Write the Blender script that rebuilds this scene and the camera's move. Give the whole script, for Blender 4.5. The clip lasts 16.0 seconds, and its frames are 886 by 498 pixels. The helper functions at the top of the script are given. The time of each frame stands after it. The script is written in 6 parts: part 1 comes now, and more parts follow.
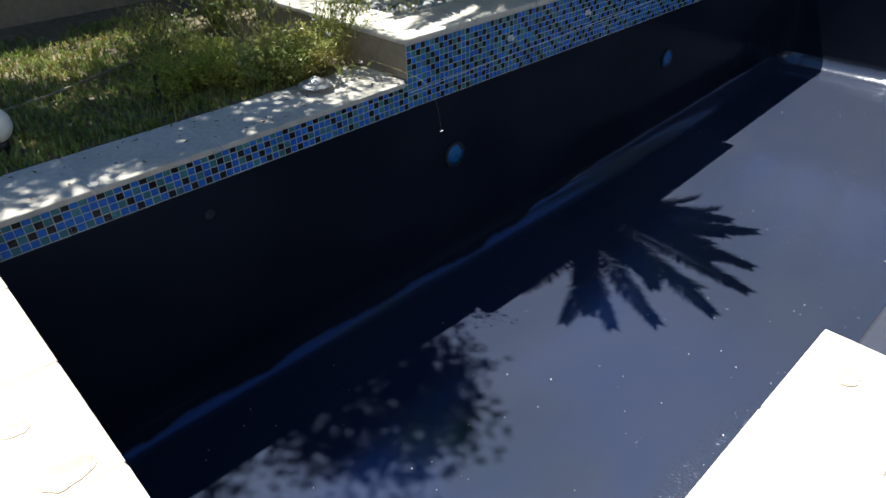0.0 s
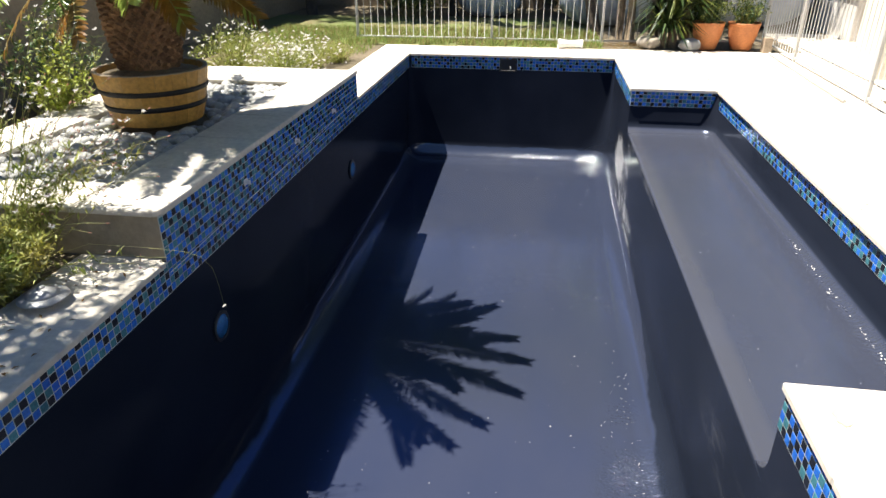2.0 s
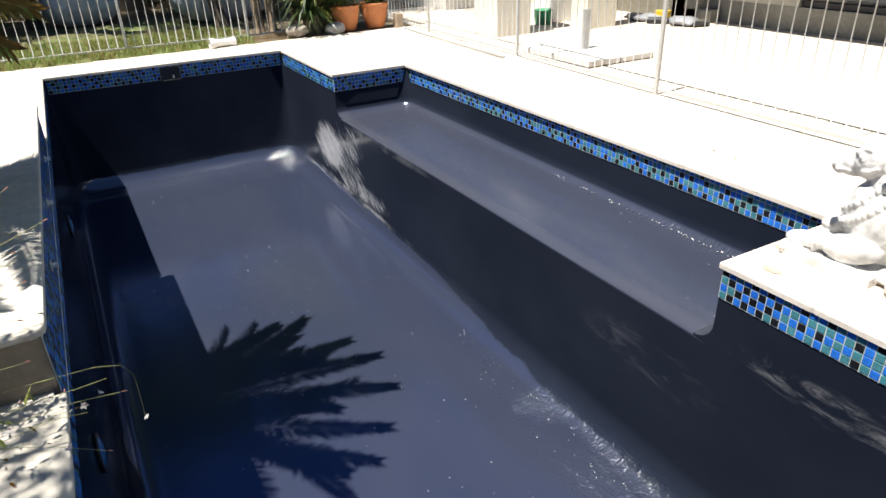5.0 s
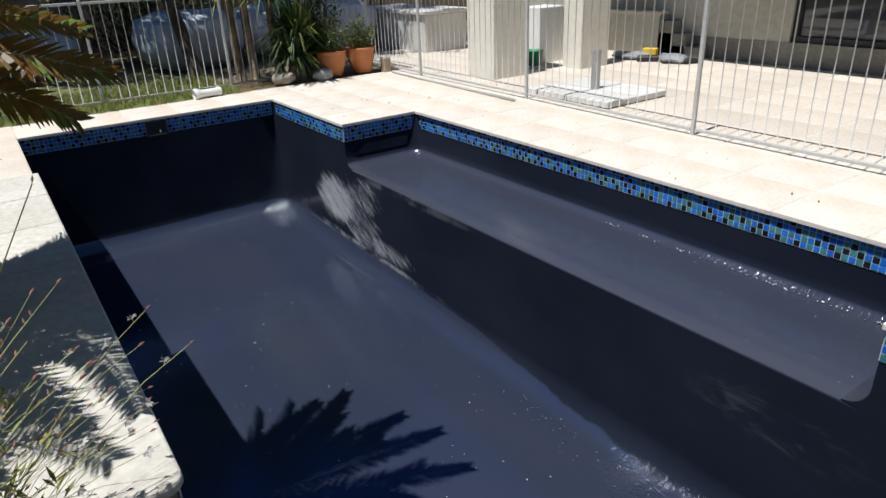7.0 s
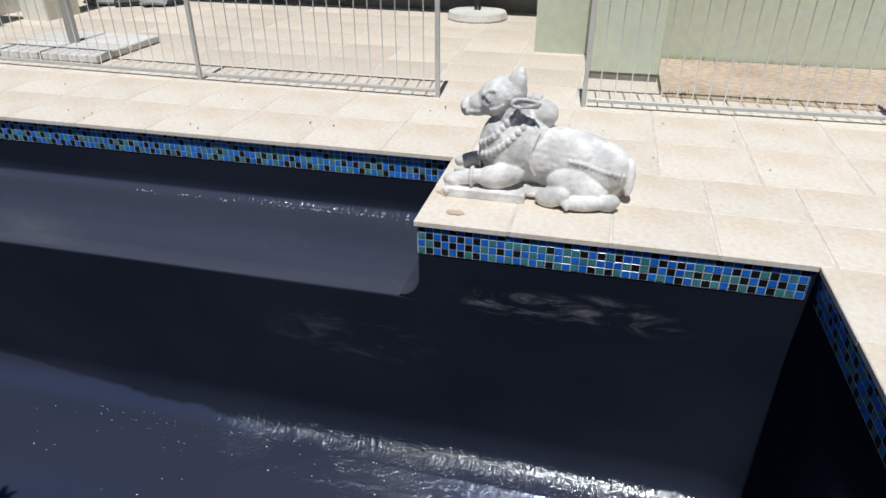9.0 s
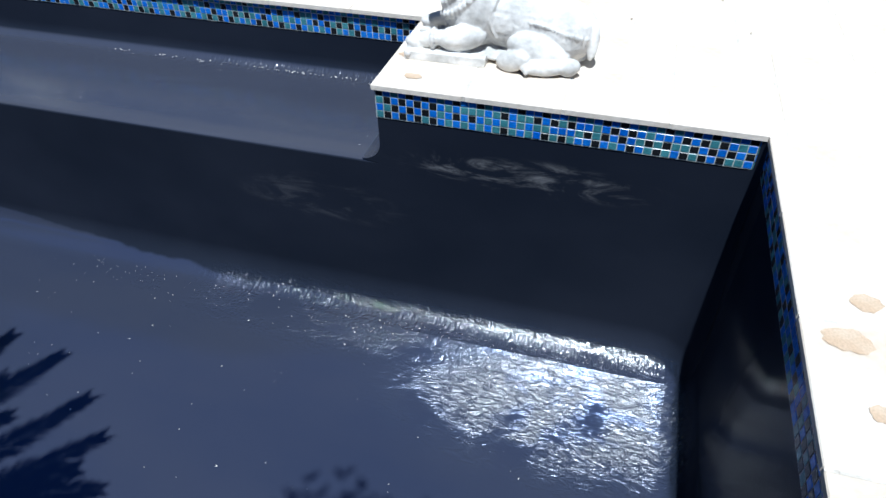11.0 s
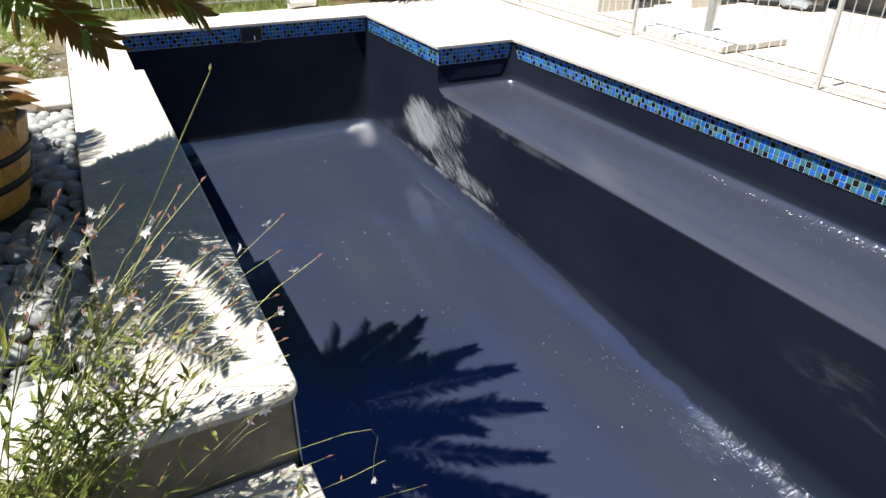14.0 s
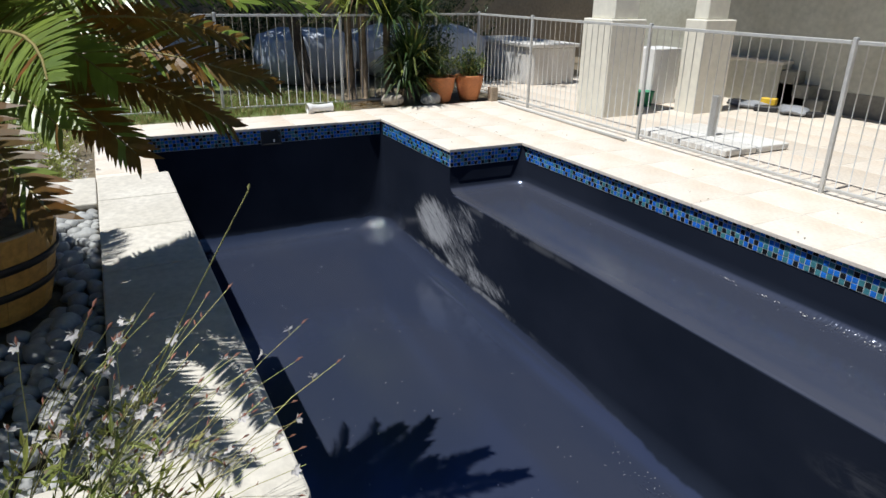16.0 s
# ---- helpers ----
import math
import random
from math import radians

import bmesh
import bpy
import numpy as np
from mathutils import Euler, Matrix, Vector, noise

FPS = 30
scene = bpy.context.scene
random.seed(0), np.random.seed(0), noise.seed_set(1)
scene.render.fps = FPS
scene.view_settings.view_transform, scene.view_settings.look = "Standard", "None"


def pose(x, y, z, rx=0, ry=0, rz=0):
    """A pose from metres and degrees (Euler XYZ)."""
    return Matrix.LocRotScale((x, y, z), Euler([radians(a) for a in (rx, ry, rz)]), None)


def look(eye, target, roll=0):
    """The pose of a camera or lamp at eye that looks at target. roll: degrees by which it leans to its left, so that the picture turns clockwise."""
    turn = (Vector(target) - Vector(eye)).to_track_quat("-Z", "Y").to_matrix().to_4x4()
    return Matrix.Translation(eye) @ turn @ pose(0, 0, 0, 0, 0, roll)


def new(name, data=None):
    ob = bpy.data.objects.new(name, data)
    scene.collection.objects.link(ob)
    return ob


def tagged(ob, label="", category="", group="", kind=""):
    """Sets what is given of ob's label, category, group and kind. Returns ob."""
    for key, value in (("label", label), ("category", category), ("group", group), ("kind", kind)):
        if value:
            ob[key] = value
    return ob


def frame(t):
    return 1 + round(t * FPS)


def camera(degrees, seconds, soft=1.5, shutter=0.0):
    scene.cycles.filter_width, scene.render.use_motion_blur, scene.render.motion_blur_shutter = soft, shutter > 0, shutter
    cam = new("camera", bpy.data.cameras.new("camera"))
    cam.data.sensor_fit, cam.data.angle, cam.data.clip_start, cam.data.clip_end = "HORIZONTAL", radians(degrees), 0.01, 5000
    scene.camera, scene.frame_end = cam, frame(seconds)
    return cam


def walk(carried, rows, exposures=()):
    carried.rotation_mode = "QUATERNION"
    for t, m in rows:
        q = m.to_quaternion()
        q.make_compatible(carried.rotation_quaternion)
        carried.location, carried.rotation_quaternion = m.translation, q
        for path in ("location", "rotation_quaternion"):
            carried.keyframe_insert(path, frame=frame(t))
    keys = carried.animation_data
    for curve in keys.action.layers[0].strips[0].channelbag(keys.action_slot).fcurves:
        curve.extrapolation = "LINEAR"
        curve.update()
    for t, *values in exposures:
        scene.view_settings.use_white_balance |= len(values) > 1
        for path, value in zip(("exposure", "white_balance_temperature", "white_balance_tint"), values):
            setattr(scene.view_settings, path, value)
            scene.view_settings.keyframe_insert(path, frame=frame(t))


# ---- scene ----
cam = camera(68.2, 16.0)
PATH = [
    (0, (0.389, 0.54, 1.419), (1.52, 1.751, 0.299), -1.5),
    (0.5, (0.269, 0.852, 1.44), (1.816, 1.677, 0.478), 1.2),
    (1, (0.202, 1.132, 1.491), (1.883, 1.682, 0.557), -1.2),
    (1.5, (0.282, 1.404, 1.465), (1.991, 1.881, 0.543), -2.4),
    (2, (0.289, 1.798, 1.459), (2.071, 2.061, 0.59), -0.0),
    (2.5, (0.258, 2.124, 1.482), (2.029, 2.231, 0.559), 0.2),
    (3, (0.271, 2.458, 1.436), (2.079, 2.496, 0.582), -0.5),
    (3.5, (0.336, 2.78, 1.441), (2.093, 2.613, 0.499), 1.1),
    (4, (0.327, 3.091, 1.474), (2.027, 2.644, 0.52), -0.8),
    (4.2, (0.376, 3.162, 1.472), (2.027, 2.545, 0.527), 0.8),
    (6.3, (1.227, 3.622, 1.5), (2.751, 2.66, 0.632), -3.1),
    (6.5, (1.349, 3.736, 1.518), (2.886, 2.772, 0.676), -2.7),
    (7, (1.438, 3.74, 1.497), (2.95, 2.714, 0.683), -2.5),
    (7.5, (1.576, 3.755, 1.507), (2.864, 2.491, 0.645), -1.4),
    (8, (1.644, 3.757, 1.532), (2.636, 2.288, 0.606), -0.7),
    (8.5, (1.627, 3.637, 1.462), (2.352, 2.035, 0.511), -0.1),
    (9, (1.555, 3.61, 1.449), (1.964, 1.915, 0.469), 0.1),
    (9.2, (1.516, 3.599, 1.46), (1.795, 1.893, 0.454), 0.3),
    (11.3, (1.184, 3.575, 1.494), (1.693, 2.254, 0.081), -1.3),
    (11.5, (1.413, 3.557, 1.488), (1.998, 2.325, 0.024), -1.2),
    (12, (1.508, 3.716, 1.424), (2.388, 2.565, 0.046), 1.2),
    (12.5, (1.524, 3.795, 1.409), (2.666, 2.79, 0.111), 2.3),
    (13, (1.594, 3.855, 1.401), (2.922, 2.981, 0.188), 3.4),
    (13.5, (1.604, 3.87, 1.444), (3.061, 3.039, 0.355), 2.9),
    (14, (1.609, 3.866, 1.454), (3.14, 3.046, 0.462), 0.9),
    (14.5, (1.592, 3.88, 1.484), (3.166, 3.043, 0.577), 1.6),
    (15, (1.586, 3.905, 1.503), (3.214, 3.07, 0.696), 1.1),
    (15.5, (1.6, 3.901, 1.515), (3.257, 3.063, 0.772), 1.1),
    (16, (1.613, 3.895, 1.493), (3.267, 3.044, 0.76), 0.9),
]
EXPOSURES = [(0.0, 1.15), (0.2, 1.6), (0.4, 2.45), (0.6, 2.4), (0.8, 1.8), (1.0, 1.52), (1.5, 1.35), (4.2, 1.28), (6.3, 0.12), (7.5, 0.05), (8.0, -0.08), (8.5, -0.2), (9.2, -0.2), (11.3, 0.5), (12.0, 0.95), (12.5, 1.22), (13.0, 1.22), (13.5, 1.15), (14.5, 0.55), (15.5, 0.28), (16.0, 0.12)]
BALANCE = [(0.0, 6450, 4), (1.5, 6950, 8), (4.2, 6950, 8), (6.3, 6150, 8), (9.2, 6150, 8), (11.3, 5550, 4), (12.5, 5950, 4), (14.0, 6600, 7), (16.0, 6200, 7)]


def balance(t):
    """White balance at a time, drawn evenly between its rows."""
    for (t0, k0, g0), (t1, k1, g1) in zip(BALANCE, BALANCE[1:]):
        if t <= t1:
            f = (t - t0) / (t1 - t0)
            return k0 + (k1 - k0) * f, g0 + (g1 - g0) * f


walk(cam, [(t, look(eye, target, roll)) for t, eye, target, roll in PATH], [(t, stops, *balance(t)) for t, stops in EXPOSURES])

# ---- world and sun ----
SUN = Vector((-0.033, 0.358, 0.930)).normalized()
world = bpy.data.worlds.new("sky")
scene.world = world
world.use_nodes = True
wn = world.node_tree.nodes
sky = wn.new("ShaderNodeTexSky")
sky.sky_type = "NISHITA"
sky.sun_disc = False
sky.altitude, sky.air_density, sky.dust_density, sky.ozone_density = 3500, 0.55, 0.2, 2.5
sky.sun_elevation = math.asin(SUN.z)
sky.sun_rotation = math.atan2(SUN.x, SUN.y)
tint = wn.new("ShaderNodeHueSaturation")
tint.inputs["Saturation"].default_value = 1.1
tint.inputs["Value"].default_value = 1.0
world.node_tree.links.new(sky.outputs[0], tint.inputs["Color"])
world.node_tree.links.new(tint.outputs[0], wn["Background"].inputs[0])
wn["Background"].inputs[1].default_value = 0.105
sun_data = bpy.data.lights.new("sun", "SUN")
sun_data.energy, sun_data.angle, sun_data.color = 5.0, radians(0.53), (1.0, 0.972, 0.94)
sun = new("sun", sun_data)
sun.matrix_world = look(SUN * 30, (0, 0, 0))


# ---- materials ----
def material(name, colour, rough=0.7, metal=0.0, vary=0.15, scale=6.0, bump=0.2, bump_scale=60.0, other=None, mix_scale=None, random_tint=0.0, coat=0.0, trans=0.0, spec=0.5, dist=0.004):
    """A noise-varied surface: colour drifts at a large and a fine scale, with a fine relief."""
    m = bpy.data.materials.new(name)
    m.use_nodes = True
    nt = m.node_tree
    b = nt.nodes["Principled BSDF"]
    co = nt.nodes.new("ShaderNodeTexCoord")
    n1 = nt.nodes.new("ShaderNodeTexNoise")
    n1.inputs["Scale"].default_value, n1.inputs["Detail"].default_value = mix_scale or scale * 0.3, 6
    n2 = nt.nodes.new("ShaderNodeTexNoise")
    n2.inputs["Scale"].default_value, n2.inputs["Detail"].default_value = scale * 4, 5
    for n in (n1, n2):
        nt.links.new(co.outputs["Object"], n.inputs["Vector"])
    mix = nt.nodes.new("ShaderNodeMix")
    mix.data_type = "RGBA"
    o = other or tuple(c * (1 - 2.2 * vary) for c in colour)
    mix.inputs["A"].default_value, mix.inputs["B"].default_value = (*colour, 1), (*o, 1)
    ramp = nt.nodes.new("ShaderNodeMapRange")
    ramp.inputs["From Min"].default_value, ramp.inputs["From Max"].default_value = 0.35, 0.68
    nt.links.new(n1.outputs["Fac"], ramp.inputs["Value"])
    nt.links.new(ramp.outputs["Result"], mix.inputs["Factor"])
    hsv = nt.nodes.new("ShaderNodeHueSaturation")
    val = nt.nodes.new("ShaderNodeMapRange")
    val.inputs["From Min"].default_value, val.inputs["From Max"].default_value = 0.3, 0.7
    val.inputs["To Min"].default_value, val.inputs["To Max"].default_value = 1 - vary, 1 + vary
    nt.links.new(n2.outputs["Fac"], val.inputs["Value"])
    last = val.outputs["Result"]
    if random_tint:
        info = nt.nodes.new("ShaderNodeObjectInfo")
        geo = nt.nodes.new("ShaderNodeNewGeometry")
        add = nt.nodes.new("ShaderNodeMath")
        add.operation = "ADD"
        nt.links.new(info.outputs["Random"], add.inputs[0])
        nt.links.new(geo.outputs["Random Per Island"], add.inputs[1])
        r = nt.nodes.new("ShaderNodeMapRange")
        r.inputs["From Max"].default_value = 2.0
        r.inputs["To Min"].default_value, r.inputs["To Max"].default_value = 1 - random_tint, 1 + random_tint
        nt.links.new(add.outputs[0], r.inputs["Value"])
        mul = nt.nodes.new("ShaderNodeMath")
        mul.operation = "MULTIPLY"
        nt.links.new(last, mul.inputs[0])
        nt.links.new(r.outputs["Result"], mul.inputs[1])
        last = mul.outputs[0]
    nt.links.new(last, hsv.inputs["Value"])
    nt.links.new(mix.outputs["Result"], hsv.inputs["Color"])
    nt.links.new(hsv.outputs["Color"], b.inputs["Base Color"])
    b.inputs["Roughness"].default_value, b.inputs["Metallic"].default_value = rough, metal
    b.inputs["Coat Weight"].default_value = coat
    b.inputs["Specular IOR Level"].default_value = spec
    if trans:
        b.inputs["Transmission Weight"].default_value = 0
        tr = nt.nodes.new("ShaderNodeBsdfTranslucent")
        nt.links.new(hsv.outputs["Color"], tr.inputs["Color"])
        ms = nt.nodes.new("ShaderNodeMixShader")
        ms.inputs[0].default_value = trans
        nt.links.new(b.outputs[0], ms.inputs[1])
        nt.links.new(tr.outputs[0], ms.inputs[2])
        nt.links.new(ms.outputs[0], nt.nodes["Material Output"].inputs["Surface"])
    if bump:
        n3 = nt.nodes.new("ShaderNodeTexNoise")
        n3.inputs["Scale"].default_value, n3.inputs["Detail"].default_value = bump_scale, 6
        nt.links.new(co.outputs["Object"], n3.inputs["Vector"])
        bp = nt.nodes.new("ShaderNodeBump")
        bp.inputs["Strength"].default_value, bp.inputs["Distance"].default_value = bump, dist
        nt.links.new(n3.outputs["Fac"], bp.inputs["Height"])
        nt.links.new(bp.outputs["Normal"], b.inputs["Normal"])
    return m


def gelcoat_material():
    """Dark blue-black pool coating: glossy and smooth, with cloudy patches, brushed-out rough areas and pale feathery
    glare painted on.
    """
    m = bpy.data.materials.new("pool_gelcoat")
    m.use_nodes = True
    nt = m.node_tree
    b = nt.nodes["Principled BSDF"]
    co = nt.nodes.new("ShaderNodeTexCoord").outputs["Object"]
    xyz = nt.nodes.new("ShaderNodeSeparateXYZ")
    nt.links.new(co, xyz.inputs[0])

    def val(socket, v):
        if isinstance(v, (int, float)):
            socket.default_value = v
        else:
            nt.links.new(v, socket)

    def calc(op, p, q=0.0, clamp=False):
        n = nt.nodes.new("ShaderNodeMath")
        n.operation, n.use_clamp = op, clamp
        val(n.inputs[0], p)
        val(n.inputs[1], q)
        return n.outputs[0]

    def ramp(v, lo, hi, to0=0.0, to1=1.0):
        n = nt.nodes.new("ShaderNodeMapRange")
        n.interpolation_type = "SMOOTHSTEP"
        val(n.inputs["Value"], v)
        for k, q in (("From Min", lo), ("From Max", hi), ("To Min", to0), ("To Max", to1)):
            n.inputs[k].default_value = q
        return n.outputs["Result"]

    def grain(scale, detail, stretch=None, rough=0.5, warp=0.0, lean=0.0):
        n = nt.nodes.new("ShaderNodeTexNoise")
        n.inputs["Scale"].default_value, n.inputs["Detail"].default_value = scale, detail
        n.inputs["Roughness"].default_value, n.inputs["Distortion"].default_value = rough, warp
        v = co
        if stretch:
            mp = nt.nodes.new("ShaderNodeMapping")
            mp.vector_type = "TEXTURE"
            mp.inputs["Scale"].default_value = tuple(1 / q for q in stretch)
            mp.inputs["Rotation"].default_value = (0, radians(lean), 0)
            nt.links.new(co, mp.inputs["Vector"])
            v = mp.outputs[0]
        nt.links.new(v, n.inputs["Vector"])
        return n.outputs["Fac"]

    def near(cx, cy, cz, sx, sy, sz):
        """One at a place, falling to nothing over the given reach."""
        n = nt.nodes.new("ShaderNodeMapping")
        n.vector_type = "POINT"
        n.inputs["Scale"].default_value = (1 / sx, 1 / sy, 1 / sz)
        n.inputs["Location"].default_value = (-cx / sx, -cy / sy, -cz / sz)
        nt.links.new(co, n.inputs["Vector"])
        ln = nt.nodes.new("ShaderNodeVectorMath")
        ln.operation = "LENGTH"
        nt.links.new(n.outputs[0], ln.inputs[0])
        return ramp(ln.outputs["Value"], 1.0, 0.35)

    cloud, fine, peel, lump = grain(1.1, 4, (0.7, 1.3, 1.0)), grain(30, 6), grain(120, 3), grain(4, 3)
    patchy, edge = grain(3.2, 5, None, 0.65), grain(2.2, 4, (1.0, 1.0, 0.6), 0.6)
    # two tones: floor and seat paler and more reflective, walls blacker and duller, meeting in an uneven line
    x, y, z = xyz.outputs
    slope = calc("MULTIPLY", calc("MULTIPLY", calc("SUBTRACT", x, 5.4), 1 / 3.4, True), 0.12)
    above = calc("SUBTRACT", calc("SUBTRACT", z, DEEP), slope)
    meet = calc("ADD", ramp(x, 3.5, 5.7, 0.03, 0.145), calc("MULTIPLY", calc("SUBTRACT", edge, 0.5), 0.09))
    pale_area = ramp(calc("SUBTRACT", above, meet), 0.010, -0.010)
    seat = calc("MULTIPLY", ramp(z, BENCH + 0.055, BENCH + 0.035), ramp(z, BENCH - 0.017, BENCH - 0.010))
    pale_area = calc("MAXIMUM", pale_area, calc("MULTIPLY", seat, ramp(y, RIGHT, RIGHT - 0.006)))
    # brushed-out rough areas: by the platform, the far corner, the back cove of the bench
    rough_area = calc("MAXIMUM", near(1.15, 1.38, -1.53, 1.45, 0.66, 0.24), near(8.95, 1.02, -1.32, 0.55, 0.40, 0.4))
    rough_area = calc("MAXIMUM", rough_area, calc("MULTIPLY", near(2.6, 1.10, -1.50, 1.7, 0.35, 0.22), 0.8))
    rough_area = calc("MAXIMUM", rough_area, calc("MULTIPLY", near(8.9, 1.8, -1.38, 0.55, 1.5, 0.3), 0.5))
    rough_area = calc("MULTIPLY", rough_area, ramp(patchy, 0.30, 0.52))
    crinkle = calc("MULTIPLY", near(8.92, 1.10, -1.36, 0.42, 0.42, 0.30), ramp(patchy, 0.34, 0.50))
    glitter = calc("MULTIPLY", near(2.7, 1.10, -1.50, 2.1, 0.36, 0.2), ramp(patchy, 0.38, 0.60))
    # grainy strips in the coves, under the platform and at the back of the bench
    strip = near(1.7, 0.965, -1.50, 2.6, 0.15, 0.13)
    strip = calc("MAXIMUM", strip, near(3.0, 0.035, -0.425, 1.9, 0.09, 0.07))
    strip = calc("MAXIMUM", strip, calc("MULTIPLY", near(9.0, 2.0, -1.32, 0.3, 1.4, 0.12), 0.40))
    # sun glare painted in pale feathers on the wall under bench and beside platform
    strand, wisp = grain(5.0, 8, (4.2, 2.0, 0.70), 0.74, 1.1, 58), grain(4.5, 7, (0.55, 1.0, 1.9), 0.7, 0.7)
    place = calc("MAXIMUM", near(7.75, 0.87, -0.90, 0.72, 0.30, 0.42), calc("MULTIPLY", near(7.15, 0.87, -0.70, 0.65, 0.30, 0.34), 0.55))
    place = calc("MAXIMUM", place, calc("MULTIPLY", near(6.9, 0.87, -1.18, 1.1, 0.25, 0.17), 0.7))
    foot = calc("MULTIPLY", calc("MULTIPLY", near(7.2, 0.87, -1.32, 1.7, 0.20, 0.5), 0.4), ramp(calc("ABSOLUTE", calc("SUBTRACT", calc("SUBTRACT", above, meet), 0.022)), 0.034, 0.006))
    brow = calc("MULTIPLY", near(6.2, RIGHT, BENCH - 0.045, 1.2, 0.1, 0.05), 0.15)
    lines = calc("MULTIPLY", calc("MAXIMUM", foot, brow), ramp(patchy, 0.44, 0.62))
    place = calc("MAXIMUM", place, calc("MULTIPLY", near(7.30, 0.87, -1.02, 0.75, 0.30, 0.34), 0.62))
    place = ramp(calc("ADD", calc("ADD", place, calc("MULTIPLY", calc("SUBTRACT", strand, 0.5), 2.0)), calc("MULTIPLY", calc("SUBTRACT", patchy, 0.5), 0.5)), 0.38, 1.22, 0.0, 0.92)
    painted_glare = calc("MULTIPLY", calc("MAXIMUM", place, lines), calc("SUBTRACT", 1.0, calc("MULTIPLY", pale_area, 0.6)), True)
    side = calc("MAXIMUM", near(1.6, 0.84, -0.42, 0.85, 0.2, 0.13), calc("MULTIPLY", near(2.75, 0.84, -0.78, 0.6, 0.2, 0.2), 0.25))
    painted_glare = calc("MAXIMUM", painted_glare, calc("MULTIPLY", calc("MULTIPLY", side, ramp(wisp, 0.47, 0.74)), 0.45))

    def blend(f, p, q):
        n = nt.nodes.new("ShaderNodeMix")
        n.data_type = "RGBA"
        for k, v in (("A", p), ("B", q)):
            if isinstance(v, tuple):
                n.inputs[k].default_value = v
            else:
                nt.links.new(v, n.inputs[k])
        nt.links.new(f, n.inputs["Factor"])
        return n.outputs["Result"]

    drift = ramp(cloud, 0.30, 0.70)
    coat = blend(pale_area, blend(drift, GEL_BLACK, GEL_SHEER), blend(drift, GEL_DARK, GEL_PALE))
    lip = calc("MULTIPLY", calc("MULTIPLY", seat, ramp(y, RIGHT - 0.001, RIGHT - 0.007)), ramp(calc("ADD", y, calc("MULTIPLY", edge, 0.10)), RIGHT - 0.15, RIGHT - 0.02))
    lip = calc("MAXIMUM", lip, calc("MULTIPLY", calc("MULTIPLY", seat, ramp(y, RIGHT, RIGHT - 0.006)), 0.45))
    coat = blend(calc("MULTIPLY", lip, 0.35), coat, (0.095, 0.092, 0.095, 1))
    # the feathery glare goes into the base colour as pale grey
    nt.links.new(blend(painted_glare, coat, (0.42, 0.42, 0.43, 1)), b.inputs["Base Color"])
    rough = calc("ADD", ramp(fine, 0.2, 0.8, 0.09, 0.16), calc("MAXIMUM", calc("MULTIPLY", calc("SUBTRACT", rough_area, calc("MAXIMUM", crinkle, calc("MULTIPLY", glitter, 0.7)), True), 0.17), calc("MULTIPLY", strip, 0.05)))
    rough = calc("ADD", rough, calc("MULTIPLY", painted_glare, 0.35))
    rough = calc("ADD", rough, calc("MULTIPLY", calc("MULTIPLY", seat, ramp(y, RIGHT, RIGHT - 0.006)), calc("SUBTRACT", 0.10, calc("MULTIPLY", strip, 0.10))))
    nt.links.new(rough, b.inputs["Roughness"])
    b.inputs["IOR"].default_value = GEL_IOR
    shine = calc("MAXIMUM", calc("MAXIMUM", pale_area, calc("MULTIPLY", painted_glare, 0.35)), calc("MAXIMUM", strip, rough_area))
    nt.links.new(calc("ADD", calc("MULTIPLY", shine, GEL_SPEC[1] - GEL_SPEC[0]), GEL_SPEC[0]), b.inputs["Specular IOR Level"])
    plain = calc("MAXIMUM", calc("MAXIMUM", rough_area, strip), calc("MAXIMUM", near(8.2, 0.95, -1.3, 2.4, 0.8, 0.7), near(9.05, 2.0, -1.32, 0.7, 2.8, 0.5)), True)
    plain = calc("MAXIMUM", plain, calc("MULTIPLY", calc("MULTIPLY", seat, ramp(y, RIGHT, RIGHT - 0.006)), 0.55))
    nt.links.new(blend(plain, blend(pale_area, GEL_WALLTINT, GEL_TINT), (0.95, 0.97, 1.0, 1)), b.inputs["Specular Tint"])
    last = None
    # the floor is dished up towards the wall beside the platform, and a little in the far corner
    dish = calc("POWER", calc("MULTIPLY", calc("SUBTRACT", 1.90, calc("MAXIMUM", y, 1.03)), 1.2, True), 2.0)
    dish = calc("MULTIPLY", dish, ramp(x, 3.4, 1.5))
    wrinkle = grain(13, 4, (1.0, 1.9, 1.0), 0.55, 1.6)
    ripple = grain(13, 2, (1.6, 1.0, 1.0), 0.45, 1.6)
    speck = grain(55, 2, None, 0.6)
    blister = grain(1.0, 2, (40.0, 14.0, 14.0), 0.6)
    for h, k, dist in ((dish, 1.0, 0.225), (lump, 0.10, 0.016), (peel, 0.10, 0.002), (wrinkle, calc("MULTIPLY", calc("MAXIMUM", rough_area, calc("MULTIPLY", painted_glare, 0.5)), 0.9), 0.014), (blister, calc("MULTIPLY", strip, 0.85), 0.013), (ripple, crinkle, 0.020), (speck, calc("MULTIPLY", glitter, 0.9), 0.010)):
        n = nt.nodes.new("ShaderNodeBump")
        val(n.inputs["Strength"], k)
        n.inputs["Distance"].default_value = dist
        nt.links.new(h, n.inputs["Height"])
        if last:
            nt.links.new(last, n.inputs["Normal"])
        last = n.outputs["Normal"]
    nt.links.new(last, b.inputs["Normal"])
    return m


